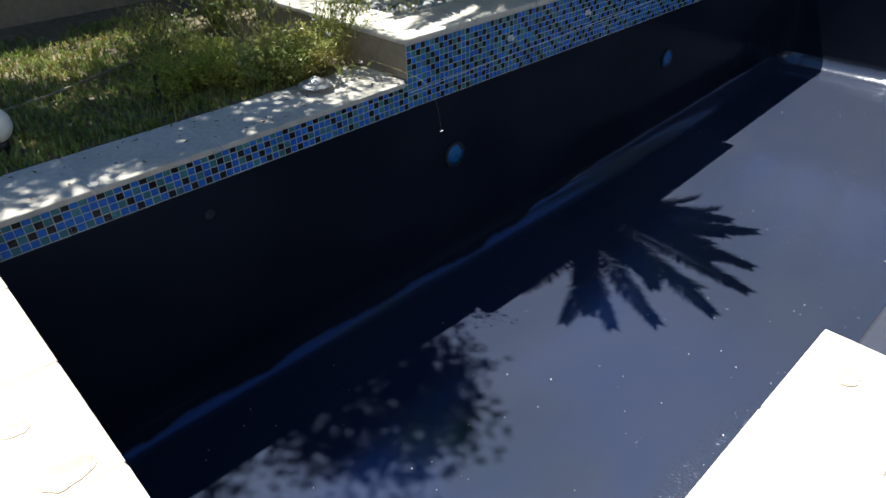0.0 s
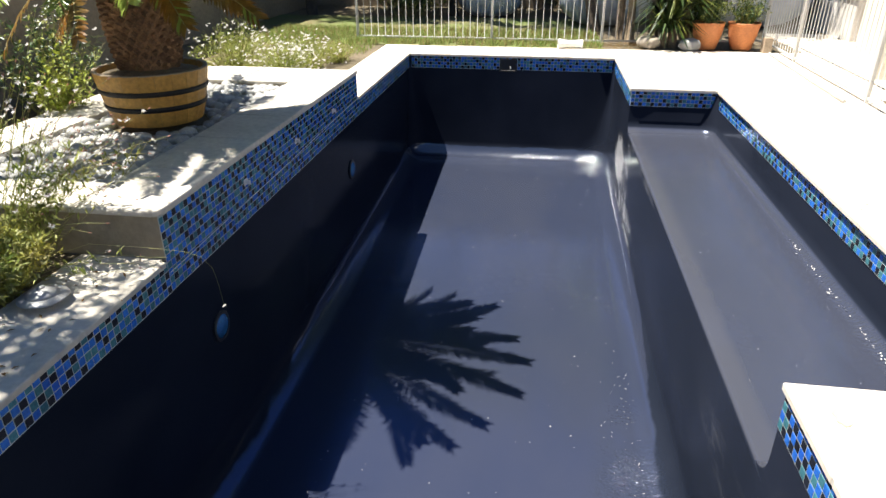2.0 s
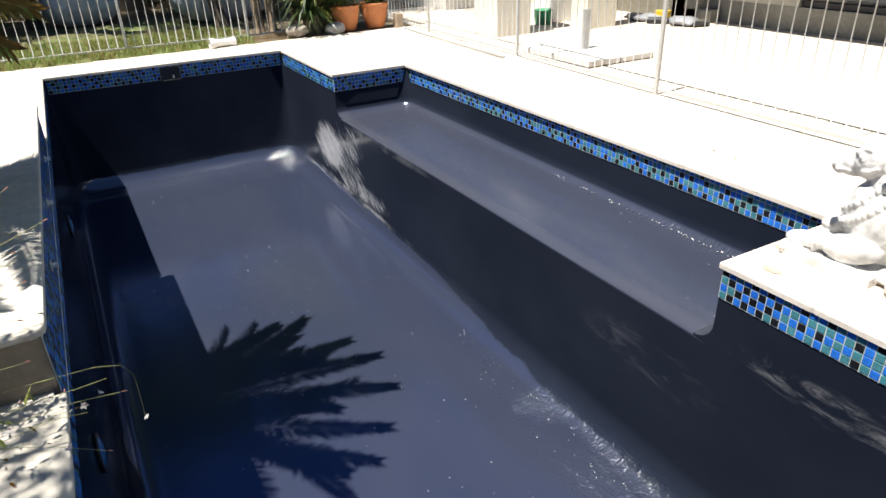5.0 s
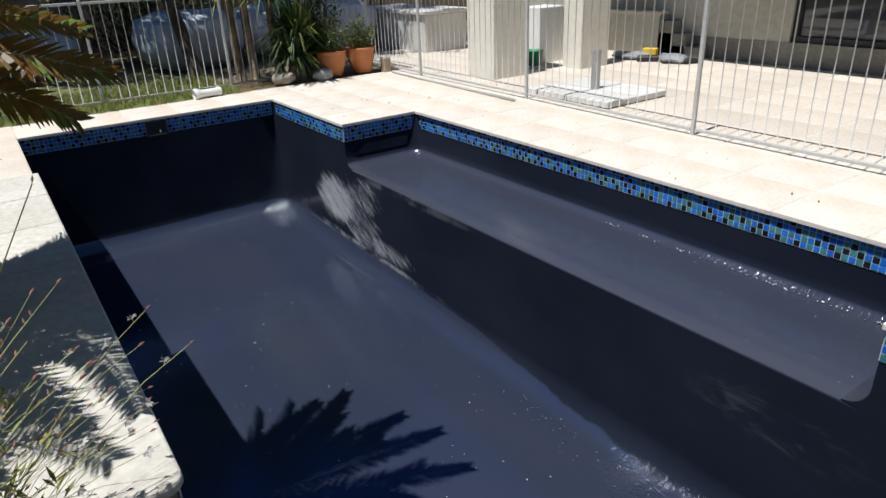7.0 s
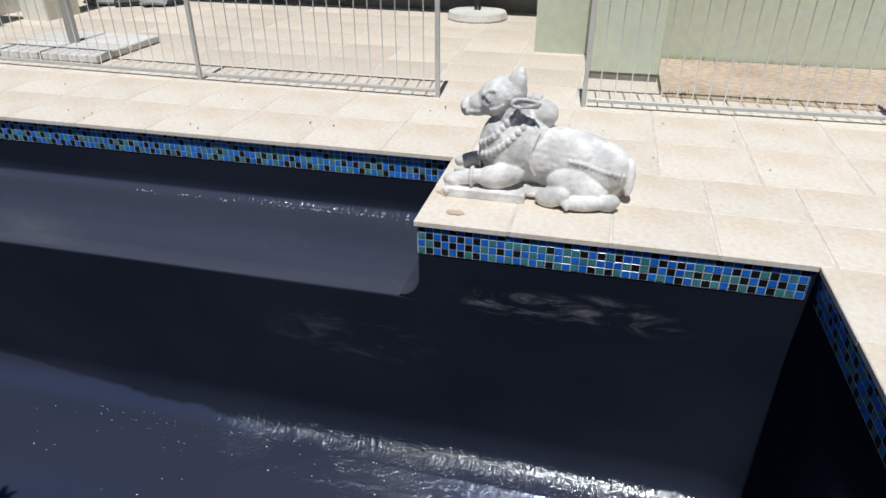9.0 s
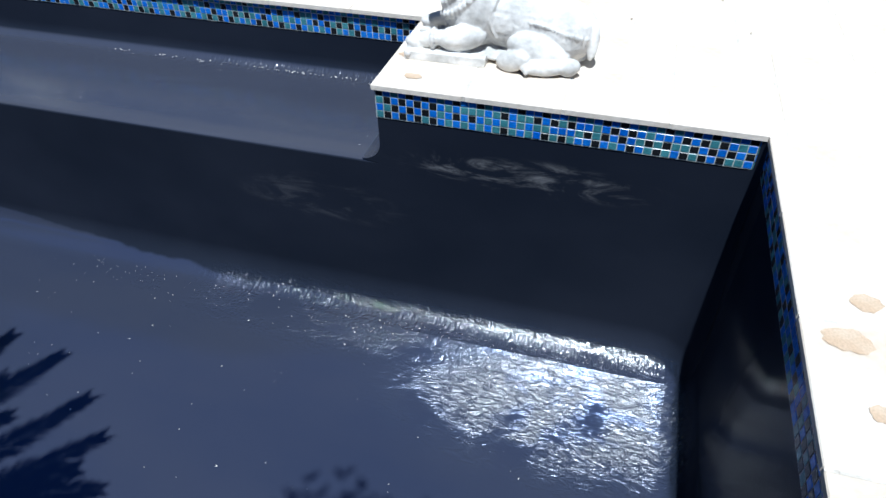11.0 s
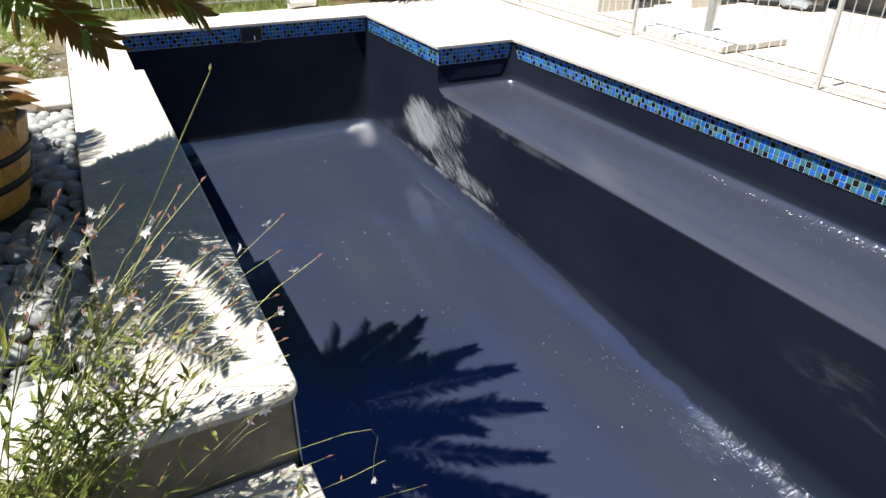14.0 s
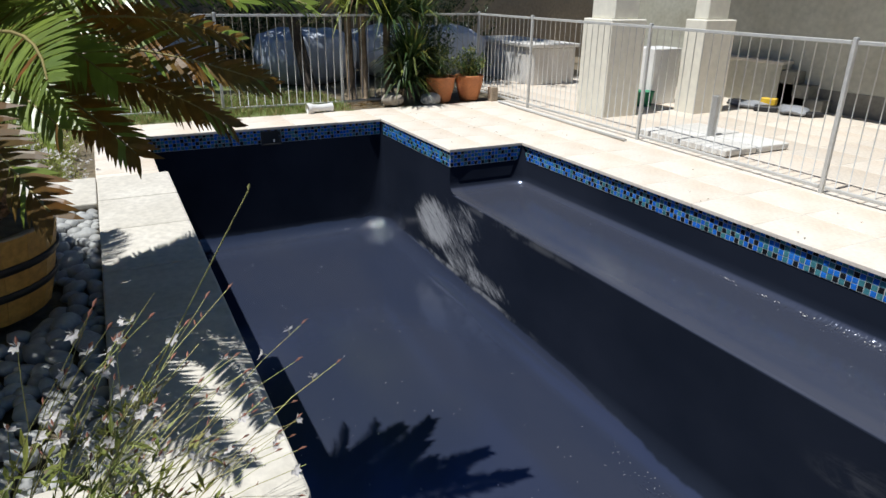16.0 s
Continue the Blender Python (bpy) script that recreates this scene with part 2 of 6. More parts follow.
DEEP, BENCH, RIGHT = -1.515, -0.455, 0.845             # pool floor, seat and the wall under it
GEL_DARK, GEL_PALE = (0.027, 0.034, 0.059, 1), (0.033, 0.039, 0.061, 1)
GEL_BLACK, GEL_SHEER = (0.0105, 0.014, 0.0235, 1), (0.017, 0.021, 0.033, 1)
GEL_IOR, GEL_SPEC, GEL_TINT, GEL_WALLTINT = 1.60, (0.03, 0.95), (0.22, 0.42, 1.0, 1), (0.55, 0.60, 0.75, 1)
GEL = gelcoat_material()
MOSAIC = [material("blue_glass_tile", (0.028, 0.20, 0.68), 0.26, vary=0.22, scale=22, bump=0.12, bump_scale=90, dist=0.002, other=(0.012, 0.11, 0.52), random_tint=0.18),
          material("teal_glass_tile", (0.075, 0.26, 0.30), 0.26, vary=0.22, scale=22, bump=0.12, bump_scale=90, dist=0.002, other=(0.04, 0.16, 0.19), random_tint=0.2),
          material("black_glass_tile", (0.015, 0.017, 0.020), 0.26, vary=0.25, scale=22, bump=0.12, bump_scale=90, dist=0.002, random_tint=0.3)]
GROUT = material("tile_grout", (0.55, 0.58, 0.55), 0.9, vary=0.12, scale=20, bump=0.3)
PAVER = material("sandstone_paver", (0.70, 0.64, 0.56), 0.85, vary=0.08, scale=8, bump=0.5, bump_scale=45, other=(0.62, 0.52, 0.41), mix_scale=1.6, random_tint=0.07)
PATIO = material("patio_stone", (0.63, 0.565, 0.48), 0.85, vary=0.10, scale=8, bump=0.5, bump_scale=45, other=(0.57, 0.475, 0.375), mix_scale=1.0, random_tint=0.16)
MORTAR = material("pale_mortar", (0.70, 0.645, 0.565), 0.95, vary=0.12, scale=15, bump=0.4)
COPING = material("stone_coping", (0.60, 0.56, 0.49), 0.85, vary=0.12, scale=7, bump=0.5, bump_scale=50, other=(0.50, 0.46, 0.39), mix_scale=2.0, random_tint=0.08)
PLASTER = material("beige_plaster", (0.40, 0.33, 0.24), 0.9, vary=0.15, scale=5, bump=0.5, bump_scale=30, other=(0.28, 0.23, 0.16))
SOIL = material("garden_soil", (0.20, 0.155, 0.10), 0.95, vary=0.3, scale=5, bump=0.9, bump_scale=25, other=(0.10, 0.085, 0.05), mix_scale=1.0, dist=0.02)
SAND = material("sandy_soil", (0.52, 0.41, 0.31), 0.95, vary=0.2, scale=5, bump=0.8, bump_scale=20, other=(0.40, 0.31, 0.23), mix_scale=1.5, dist=0.015)
PEBBLE = material("grey_pebble", (0.46, 0.46, 0.44), 0.6, vary=0.12, scale=15, bump=0.2, other=(0.38, 0.38, 0.37), random_tint=0.34)
FENCE = material("white_powder_coat", (0.52, 0.51, 0.48), 0.4, vary=0.06, scale=8, bump=0.05)
WOODBAND = material("oak_stave", (0.50, 0.28, 0.065), 0.55, vary=0.22, scale=10, bump=0.3, bump_scale=40, other=(0.38, 0.19, 0.04), random_tint=0.06)
IRON = material("black_iron_hoop", (0.022, 0.02, 0.02), 0.6, metal=0.3, vary=0.2, scale=20, bump=0.2)
TRUNK = material("cycad_trunk", (0.30, 0.17, 0.09), 0.9, vary=0.3, scale=25, bump=0.8, bump_scale=80, other=(0.14, 0.08, 0.045), random_tint=0.4)
FROND = material("cycad_leaf", (0.23, 0.29, 0.05), 0.30, vary=0.2, scale=4, bump=0, other=(0.15, 0.22, 0.04), random_tint=0.25, trans=0.28)
DRYFROND = material("browned_leaf", (0.22, 0.090, 0.012), 0.40, vary=0.25, scale=6, bump=0, other=(0.14, 0.11, 0.025), mix_scale=5, random_tint=0.35, trans=0.45)
RACHIS = material("frond_stalk", (0.27, 0.22, 0.08), 0.6, vary=0.15, scale=10, bump=0.1)
STEM = material("green_stem", (0.34, 0.37, 0.13), 0.6, vary=0.2, scale=20, bump=0, other=(0.30, 0.25, 0.10), random_tint=0.2, trans=0.15)
LEAF = material("herb_leaf", (0.18, 0.23, 0.045), 0.55, vary=0.2, scale=8, bump=0, other=(0.33, 0.30, 0.07), random_tint=0.35, trans=0.3)
HERB = material("glossy_herb_leaf", (0.11, 0.19, 0.028), 0.42, vary=0.25, scale=8, bump=0, other=(0.37, 0.30, 0.06), random_tint=0.35, trans=0.3)
LIME = material("lime_leaf", (0.32, 0.36, 0.05), 0.55, vary=0.2, scale=8, bump=0, other=(0.24, 0.30, 0.04), random_tint=0.25, trans=0.3)
DARKLEAF = material("dark_leaf", (0.045, 0.085, 0.02), 0.4, vary=0.2, scale=6, bump=0, other=(0.03, 0.055, 0.015), random_tint=0.35, trans=0.2)
PETAL = material("white_petal", (0.80, 0.76, 0.74), 0.6, vary=0.04, scale=20, bump=0, trans=0.5)
BUD = material("pink_bud", (0.42, 0.19, 0.13), 0.6, vary=0.2, scale=30, bump=0)
GRASS = material("lawn_grass", (0.20, 0.31, 0.06), 0.6, vary=0.2, scale=3, bump=0, other=(0.26, 0.30, 0.08), mix_scale=1.5, random_tint=0.35, trans=0.25)
DRYGRASS = material("dry_grass", (0.34, 0.26, 0.11), 0.7, vary=0.2, scale=5, bump=0, other=(0.25, 0.17, 0.06), random_tint=0.3, trans=0.2)
LAWN = material("lawn_ground", (0.13, 0.17, 0.045), 0.95, vary=0.3, scale=8, bump=0.9, bump_scale=60, other=(0.17, 0.14, 0.07), mix_scale=1.2, dist=0.02)
TERRA = material("terracotta", (0.56, 0.21, 0.075), 0.75, vary=0.12, scale=10, bump=0.2, other=(0.45, 0.17, 0.07), mix_scale=4)
STONEWHITE = material("carved_white_stone", (0.80, 0.775, 0.735), 0.85, vary=0.08, scale=9, bump=0.6, bump_scale=38, dist=0.008, other=(0.46, 0.45, 0.43), mix_scale=7)
RIVER = material("river_boulder", (0.42, 0.37, 0.30), 0.8, vary=0.15, scale=12, bump=0.4, random_tint=0.2)
CREAM = material("cream_wall_paint", (0.74, 0.71, 0.61), 0.8, vary=0.06, scale=3, bump=0.25, bump_scale=50, other=(0.68, 0.64, 0.54))
TAN = material("tan_wall_paint", (0.50, 0.495, 0.41), 0.85, vary=0.1, scale=3, bump=0.3, bump_scale=40, other=(0.38, 0.36, 0.28))
PALEGREEN = material("pale_green_wall_paint", (0.56, 0.60, 0.47), 0.8, vary=0.06, scale=3, bump=0.25, bump_scale=50, other=(0.52, 0.54, 0.41))
DARKPLINTH = material("dark_grey_plinth", (0.25, 0.24, 0.20), 0.8, vary=0.15, scale=5, bump=0.3)
OLDWALL = material("old_garden_wall", (0.32, 0.26, 0.18), 0.9, vary=0.15, scale=4, bump=0.4, bump_scale=30, other=(0.22, 0.18, 0.13), mix_scale=0.8)
CONCRETE = material("white_concrete", (0.66, 0.64, 0.60), 0.85, vary=0.1, scale=9, bump=0.4, other=(0.55, 0.52, 0.47), random_tint=0.06)
STEEL = material("galvanised_steel", (0.50, 0.50, 0.49), 0.45, metal=0.7, vary=0.1, scale=14, bump=0.1)
GREYMETAL = material("weathered_grey_metal", (0.42, 0.42, 0.42), 0.45, metal=0.2, vary=0.1, scale=12, bump=0.15, other=(0.33, 0.33, 0.33))
WHITEPLASTIC = material("white_plastic", (0.80, 0.79, 0.76), 0.4, vary=0.05, scale=9, bump=0.08)
DARKPLASTIC = material("black_plastic", (0.02, 0.02, 0.022), 0.5, vary=0.15, scale=9, bump=0.1)
BLUELENS = material("blue_plastic_lens", (0.02, 0.19, 0.46), 0.25, vary=0.25, scale=12, bump=0.2, bump_scale=60)
TARP = material("pale_blue_tarpaulin", (0.55, 0.58, 0.64), 0.5, vary=0.08, scale=4, bump=0.5, bump_scale=9, dist=0.02, other=(0.44, 0.48, 0.56))
BARK = material("tree_bark", (0.10, 0.075, 0.055), 0.95, vary=0.3, scale=14, bump=0.9, bump_scale=30, dist=0.02)
PALEBARK = material("palm_bark", (0.27, 0.20, 0.13), 0.95, vary=0.3, scale=14, bump=0.9, bump_scale=30, dist=0.015)
YELLOW = material("yellow_card", (0.75, 0.48, 0.03), 0.6, vary=0.08, scale=9, bump=0.1)
GREENPLASTIC = material("green_plastic", (0.05, 0.30, 0.14), 0.5, vary=0.1, scale=9, bump=0.1)
GREYBAG = material("grey_plastic_bag", (0.35, 0.36, 0.38), 0.5, vary=0.25, scale=14, bump=0.5, bump_scale=20)
TIMBER = material("weathered_timber", (0.36, 0.29, 0.21), 0.85, vary=0.2, scale=12, bump=0.4)
RUST = material("rust_stain", (0.50, 0.36, 0.24), 0.9, vary=0.12, scale=30, bump=0.3, other=(0.58, 0.46, 0.34))
FLECK = material("pale_debris_and_glints", (0.75, 0.72, 0.68), 0.5, vary=0.1, scale=30, bump=0)
GLASS = bpy.data.materials.new("window_glass")
GLASS.use_nodes = True
gb = GLASS.node_tree.nodes["Principled BSDF"]
gb.inputs["Base Color"].default_value = (0.03, 0.035, 0.04, 1)
gb.inputs["Roughness"].default_value = 0.04
gb.inputs["Specular IOR Level"].default_value = 0.8


# ---- builders ----
def link_mesh(name, bm, mat, smooth=False):
    me = bpy.data.meshes.new(name)
    bm.normal_update()
    bm.to_mesh(me)
    bm.free()
    for m in mat if isinstance(mat, (list, tuple)) else [mat]:
        me.materials.append(m)
    if smooth:
        me.shade_smooth()
    return new(name, me)


def part(name, bm, mat, parent, label="", smooth=False):
    ob = link_mesh(name, bm, mat, smooth)
    ob.parent = parent
    return tagged(ob, label)


def base(name, at, label, category, group="", kind=""):
    ob = new(name)
    ob.location = at
    return tagged(ob, label, category, group, kind)


def raw(name, verts, faces, mat, parent=None, smooth=False, idx=None):
    me = bpy.data.meshes.new(name)
    me.from_pydata(verts, [], faces)
    for m in mat if isinstance(mat, (list, tuple)) else [mat]:
        me.materials.append(m)
    if idx is not None:
        me.polygons.foreach_set("material_index", idx)
    me.update()
    if smooth:
        me.shade_smooth()
    ob = new(name, me)
    ob.parent = parent
    return ob


def box(x0, y0, z0, x1, y1, z1, bevel=0.0, bm=None, seg=1):
    out = bm or bmesh.new()
    r = bmesh.ops.create_cube(out, size=1)
    vs = r["verts"]
    for v in vs:
        v.co = Vector((x0 + (v.co.x + 0.5) * (x1 - x0), y0 + (v.co.y + 0.5) * (y1 - y0), z0 + (v.co.z + 0.5) * (z1 - z0)))
    if bevel:
        es = list({e for v in vs for e in v.link_edges})
        bmesh.ops.bevel(out, geom=es, offset=bevel, segments=seg, affect="EDGES", profile=0.5)
    return out


def tube(points, radius, sides=6, bm=None, cap=True):
    """A round bar along points; radius may be one number or one for each point."""
    out = bm or bmesh.new()
    pts = [Vector(p) for p in points]
    rad = radius if isinstance(radius, (list, tuple)) else [radius] * len(pts)
    rings = []
    ref = Vector((0.3, 0.2, 0.93))
    for i, p in enumerate(pts):
        d = (pts[min(i + 1, len(pts) - 1)] - pts[max(i - 1, 0)]).normalized()
        a = d.cross(ref)
        if a.length < 0.05:
            a = d.cross(Vector((1, 0, 0)))
        a.normalize()
        b = d.cross(a)
        rings.append([out.verts.new(p + (a * math.cos(2 * math.pi * k / sides) + b * math.sin(2 * math.pi * k / sides)) * rad[i]) for k in range(sides)])
    for r0, r1 in zip(rings, rings[1:]):
        for k in range(sides):
            out.faces.new((r0[k], r0[(k + 1) % sides], r1[(k + 1) % sides], r1[k]))
    if cap and sides > 2:
        out.faces.new(rings[0])
        out.faces.new(list(reversed(rings[-1])))
    return out


def lathe(profile, sides=32, bm=None, at=(0, 0, 0), cap=True):
    """A turned shape from (radius, height) pairs."""
    out = bm or bmesh.new()
    rings = []
    for r, z in profile:
        rings.append([out.verts.new((at[0] + r * math.cos(2 * math.pi * k / sides), at[1] + r * math.sin(2 * math.pi * k / sides), at[2] + z)) for k in range(sides)])
    for r0, r1 in zip(rings, rings[1:]):
        for k in range(sides):
            out.faces.new((r0[k], r0[(k + 1) % sides], r1[(k + 1) % sides], r1[k]))
    if cap:
        out.faces.new(list(reversed(rings[0])))
        out.faces.new(rings[-1])
    return out


def blob(bm, at, size, turn=(0, 0, 0), u=16, v=12):
    r = bmesh.ops.create_uvsphere(bm, u_segments=u, v_segments=v, radius=1)
    m = Matrix.LocRotScale(at, Euler([radians(a) for a in turn]), size)
    for q in r["verts"]:
        q.co = m @ q.co


class Sheets:
    """Collects many small leaf or petal faces for one mesh."""

    def __init__(self):
        self.v, self.f, self.m = [], [], []

    def leaf(self, p, d, length, width, up, mat=0, fold=0.25, steps=2):
        """A pointed, slightly folded blade from p along d."""
        d = d.normalized()
        side = d.cross(up)
        if side.length < 1e-3:
            side = d.cross(Vector((1, 0.3, 0)))
        side.normalize()
        nrm = side.cross(d)
        i = len(self.v)
        mid = p + d * length * 0.5
        self.v += [p, mid + side * width * 0.5 + nrm * width * fold, p + d * length, mid - side * width * 0.5 + nrm * width * fold, mid]
        self.f += [(i, i + 4, i + 1), (i + 1, i + 4, i + 2), (i, i + 3, i + 4), (i + 3, i + 2, i + 4)]
        self.m += [mat] * 4

    def strap(self, p, d, length, width, up, mat=0):
        """A stiff narrow leaflet, widest near its foot, with a drawn-out point."""
        d = d.normalized()
        side = d.cross(up)
        if side.length < 1e-3:
            side = d.cross(Vector((1, 0.3, 0)))
        side.normalize()
        i = len(self.v)
        q, r = p + d * length * 0.28, p + d * length * 0.7 - up * length * 0.03
        self.v += [p - side * width * 0.25, p + side * width * 0.25, q + side * width * 0.5, q - side * width * 0.5, r + side * width * 0.36, r - side * width * 0.36, p + d * length - up * length * 0.09]
        self.f += [(i, i + 1, i + 2, i + 3), (i + 3, i + 2, i + 4, i + 5), (i + 5, i + 4, i + 6)]
        self.m += [mat] * 3

    def blade(self, p, d, length, width, droop, mat=0):
        """A grass-like strip that arches over."""
        d = d.normalized()
        side = d.cross(Vector((0, 0, 1)))
        if side.length < 1e-3:
            side = Vector((1, 0, 0))
        side.normalize()
        i = len(self.v)
        q1 = p + d * length * 0.55
        q2 = p + d * length - Vector((0, 0, droop * length))
        self.v += [p - side * width / 2, p + side * width / 2, q1 + side * width * 0.4, q1 - side * width * 0.4, q2]
        self.f += [(i, i + 1, i + 2, i + 3), (i + 3, i + 2, i + 4)]
        self.m += [mat] * 2

    def stem(self, pts, r0, r1, mat=0):
        """A thin three-sided stalk."""
        n = len(pts)
        i = len(self.v)
        for k, p in enumerate(pts):
            d = (pts[min(k + 1, n - 1)] - pts[max(k - 1, 0)]).normalized()
            a = d.cross(Vector((0.31, 0.17, 0.9)))
            if a.length < 0.05:
                a = d.cross(Vector((1, 0, 0)))
            a.normalize()
            b = d.cross(a)
            r = r0 + (r1 - r0) * k / (n - 1)
            for s in range(3):
                t = 2 * math.pi * s / 3
                self.v.append(p + (a * math.cos(t) + b * math.sin(t)) * r)
        for k in range(n - 1):
            for s in range(3):
                a, b = i + 3 * k + s, i + 3 * k + (s + 1) % 3
                self.f.append((a, b, b + 3, a + 3))
                self.m.append(mat)

    def make(self, name, mats, parent=None, smooth=False):
        return raw(name, [tuple(q) for q in self.v], self.f, mats, parent, smooth, self.m)


RND = random.Random(7)


def spread(a):
    return RND.uniform(-a, a)


def arc_points(p, d, length, droop, n=7):
    """A stalk's line from p that sets off along d and bends down by droop (a fraction of its length)."""
    d = d.normalized()
    return [p + d * length * (k / (n - 1)) - Vector((0, 0, droop * length * (k / (n - 1)) ** 2)) for k in range(n)]


# ---- plan ----
NEAR, FAR, LEFT = 0.52, 9.26, 3.59      # main basin, at the waterline
A0, A1, AR = 2.35, 7.415, -0.046                      # alcove with the bench
COVE = 0.20
P0, P1, PBACK, PTOP = 2.968, 6.595, 5.41, 0.262          # raised planter
PITCH, ROWS_OF_TILE, BAND_TOP = 0.04, 4, -0.025


def bottom(x):
    return DEEP + 0.12 * min(1, max(0, (x - 5.4) / 3.4))


# ---- ground ----
def build_ground():
    bm = bmesh.new()
    xs, ys = [-60, -8, NEAR - 0.2, FAR + 0.2, 20, 60], [-60, -8, -0.25, LEFT + 0.2, 12, 60]
    grid = [[bm.verts.new((x, y, -0.012)) for y in ys] for x in xs]
    for i in range(5):
        for j in range(5):
            if (i, j) != (2, 2):
                bm.faces.new((grid[i][j], grid[i + 1][j], grid[i + 1][j + 1], grid[i][j + 1]))
    tagged(link_mesh("ground", bm, SOIL), "bare brown garden soil round the pool", "ground", kind="structure")
    bm = bmesh.new()
    box(9.95, 0.95, -0.05, 13.5, 12, 0.0, bm=bm)
    tagged(link_mesh("lawn", bm, LAWN), "short green lawn strip along the fence", "lawn", kind="structure")
    bm = bmesh.new()
    box(-6, -2.9, -0.05, 1.08, -1.62, 0.012, bm=bm)
    tagged(link_mesh("soil_bed", bm, SAND), "bare sandy bed before the pale green wall", "soil bed", kind="structure")


build_ground()


# ---- pool ----
def ring(d, r):
    """Points round the main basin, set in by d, with corners rounded by r; the long sides share their stations."""
    x0, x1, y0, y1 = NEAR + d, FAR - d, RIGHT + d, LEFT - d
    xs = [x for x in STATIONS if x0 + r < x < x1 - r]
    pts = []
    for cx, cy, a0 in ((x1 - r, y0 + r, 270), (x1 - r, y1 - r, 0), (x0 + r, y1 - r, 90), (x0 + r, y0 + r, 180)):
        pts += [("c", cx + r * math.cos(radians(a0 + 90 * k / 4)), cy + r * math.sin(radians(a0 + 90 * k / 4))) for k in range(5)]
        if a0 == 0:
            pts += [("l", x, y1) for x in reversed(MID)]
        if a0 == 180:
            pts += [("r", x, y0) for x in MID]
    return pts


STATIONS = []
MID = [1.4, A0, 3.2, 4.2, 5.4, 6.2, 6.85, A1, 8.2, 8.8]


def build_pool():
    shell = base("pool_shell", (0, 0, 0), "empty swimming pool coated glossy blue-black, with bench", "swimming pool", kind="structure")
    bm = bmesh.new()
    prof = [(0.0, lambda x: -0.01), (0.0, lambda x: BENCH - 0.02), (0.0, lambda x: bottom(x) + COVE)]
    for k in range(1, 17):
        a = radians(90 * k / 16)
        prof.append((COVE * (1 - math.cos(a)), lambda x, a=a: bottom(x) + COVE * (1 - math.sin(a))))
    rings = []
    for d, z in prof:
        rings.append([(bm.verts.new((x, y, z(x))), s) for s, x, y in ring(d, 0.06 if len(rings) < 2 else 0.26 - d)])
    n = len(rings[0])
    for i, (r0, r1) in enumerate(zip(rings, rings[1:])):
        for k in range(n):
            a, b = r0[k][0], r0[(k + 1) % n][0]
            mx = (a.co.x + b.co.x) / 2
            if i == 0 and abs(a.co.y - RIGHT) < 1e-4 and abs(b.co.y - RIGHT) < 1e-4 and A0 - 1e-3 < mx < A1 + 1e-3:
                continue
            bm.faces.new((b, a, r1[k][0], r1[(k + 1) % n][0]))
    last = rings[-1]
    left = [v for v, s in last if s == "l"][::-1]
    right = [v for v, s in last if s == "r"]
    ends = [v for v, s in last if s == "c"]
    left = [ends[10]] + left + [ends[9]]
    right = [ends[19]] + right + [ends[0]]
    bm.faces.new(ends[0:10])
    bm.faces.new(ends[10:20])
    for k in range(len(left) - 1):
        bm.faces.new((right[k], right[k + 1], left[k + 1], left[k]))
    bmesh.ops.remove_doubles(bm, verts=bm.verts, dist=1e-4)
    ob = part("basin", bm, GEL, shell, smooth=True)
    ob.data.set_sharp_from_angle(angle=radians(50))

    # bench alcove: a U of walls, a cove and the seat
    bm = bmesh.new()

    def u_line(d, corner=0.15):
        r = max(0.012, corner - d)
        pts = [(A0 + d, RIGHT)]
        pts += [(A0 + d + r - r * math.cos(radians(90 * k / 4)), AR + d + r - r * math.sin(radians(90 * k / 4))) for k in range(5)]
        pts += [(A1 - d - r + r * math.sin(radians(90 * k / 4)), AR + d + r - r * math.cos(radians(90 * k / 4))) for k in range(5)]
        return pts + [(A1 - d, RIGHT)]

    rc = 0.11
    rows = [[bm.verts.new((x, y, -0.01)) for x, y in u_line(0, 0.05)], [bm.verts.new((x, y, BENCH + rc)) for x, y in u_line(0)]]
    for k in range(1, 7):
        a = radians(90 * k / 6)
        rows.append([bm.verts.new((x, y, BENCH + rc * (1 - math.sin(a)))) for x, y in u_line(rc * (1 - math.cos(a)))])
    for r0, r1 in zip(rows, rows[1:]):
        for k in range(len(r0) - 1):
            bm.faces.new((r0[k], r0[k + 1], r1[k + 1], r1[k]))
    seat = rows[-1]
    lip0 = [bm.verts.new((A0, RIGHT, BENCH - 0.02)), bm.verts.new((A1, RIGHT, BENCH - 0.02))]
    e0, e1 = bm.verts.new((A0 + rc, RIGHT - 0.03, BENCH)), bm.verts.new((A1 - rc, RIGHT - 0.03, BENCH))
    m0, m1 = bm.verts.new((A0 + rc, RIGHT - 0.008, BENCH - 0.006)), bm.verts.new((A1 - rc, RIGHT - 0.008, BENCH - 0.006))
    bm.faces.new([e0] + seat[1:-1] + [e1])
    bm.faces.new((e0, e1, m1, m0))
    bm.faces.new((m0, m1, lip0[1], lip0[0]))
    for side, lip, e, m in ((0, lip0[0], e0, m0), (-1, lip0[1], e1, m1)):
        col = [r[side] for r in rows[1:]]
        for a, b in zip(col, col[1:]):
            bm.faces.new((lip, a, b))
        bm.faces.new((lip, col[-1], m))
        bm.faces.new((col[-1], e, m))
        bm.faces.new((col[-1], seat[1] if side == 0 else seat[-2], e))
    bmesh.ops.recalc_face_normals(bm, faces=bm.faces)
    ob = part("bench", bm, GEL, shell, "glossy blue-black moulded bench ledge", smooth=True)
    ob.data.set_sharp_from_angle(angle=radians(50))
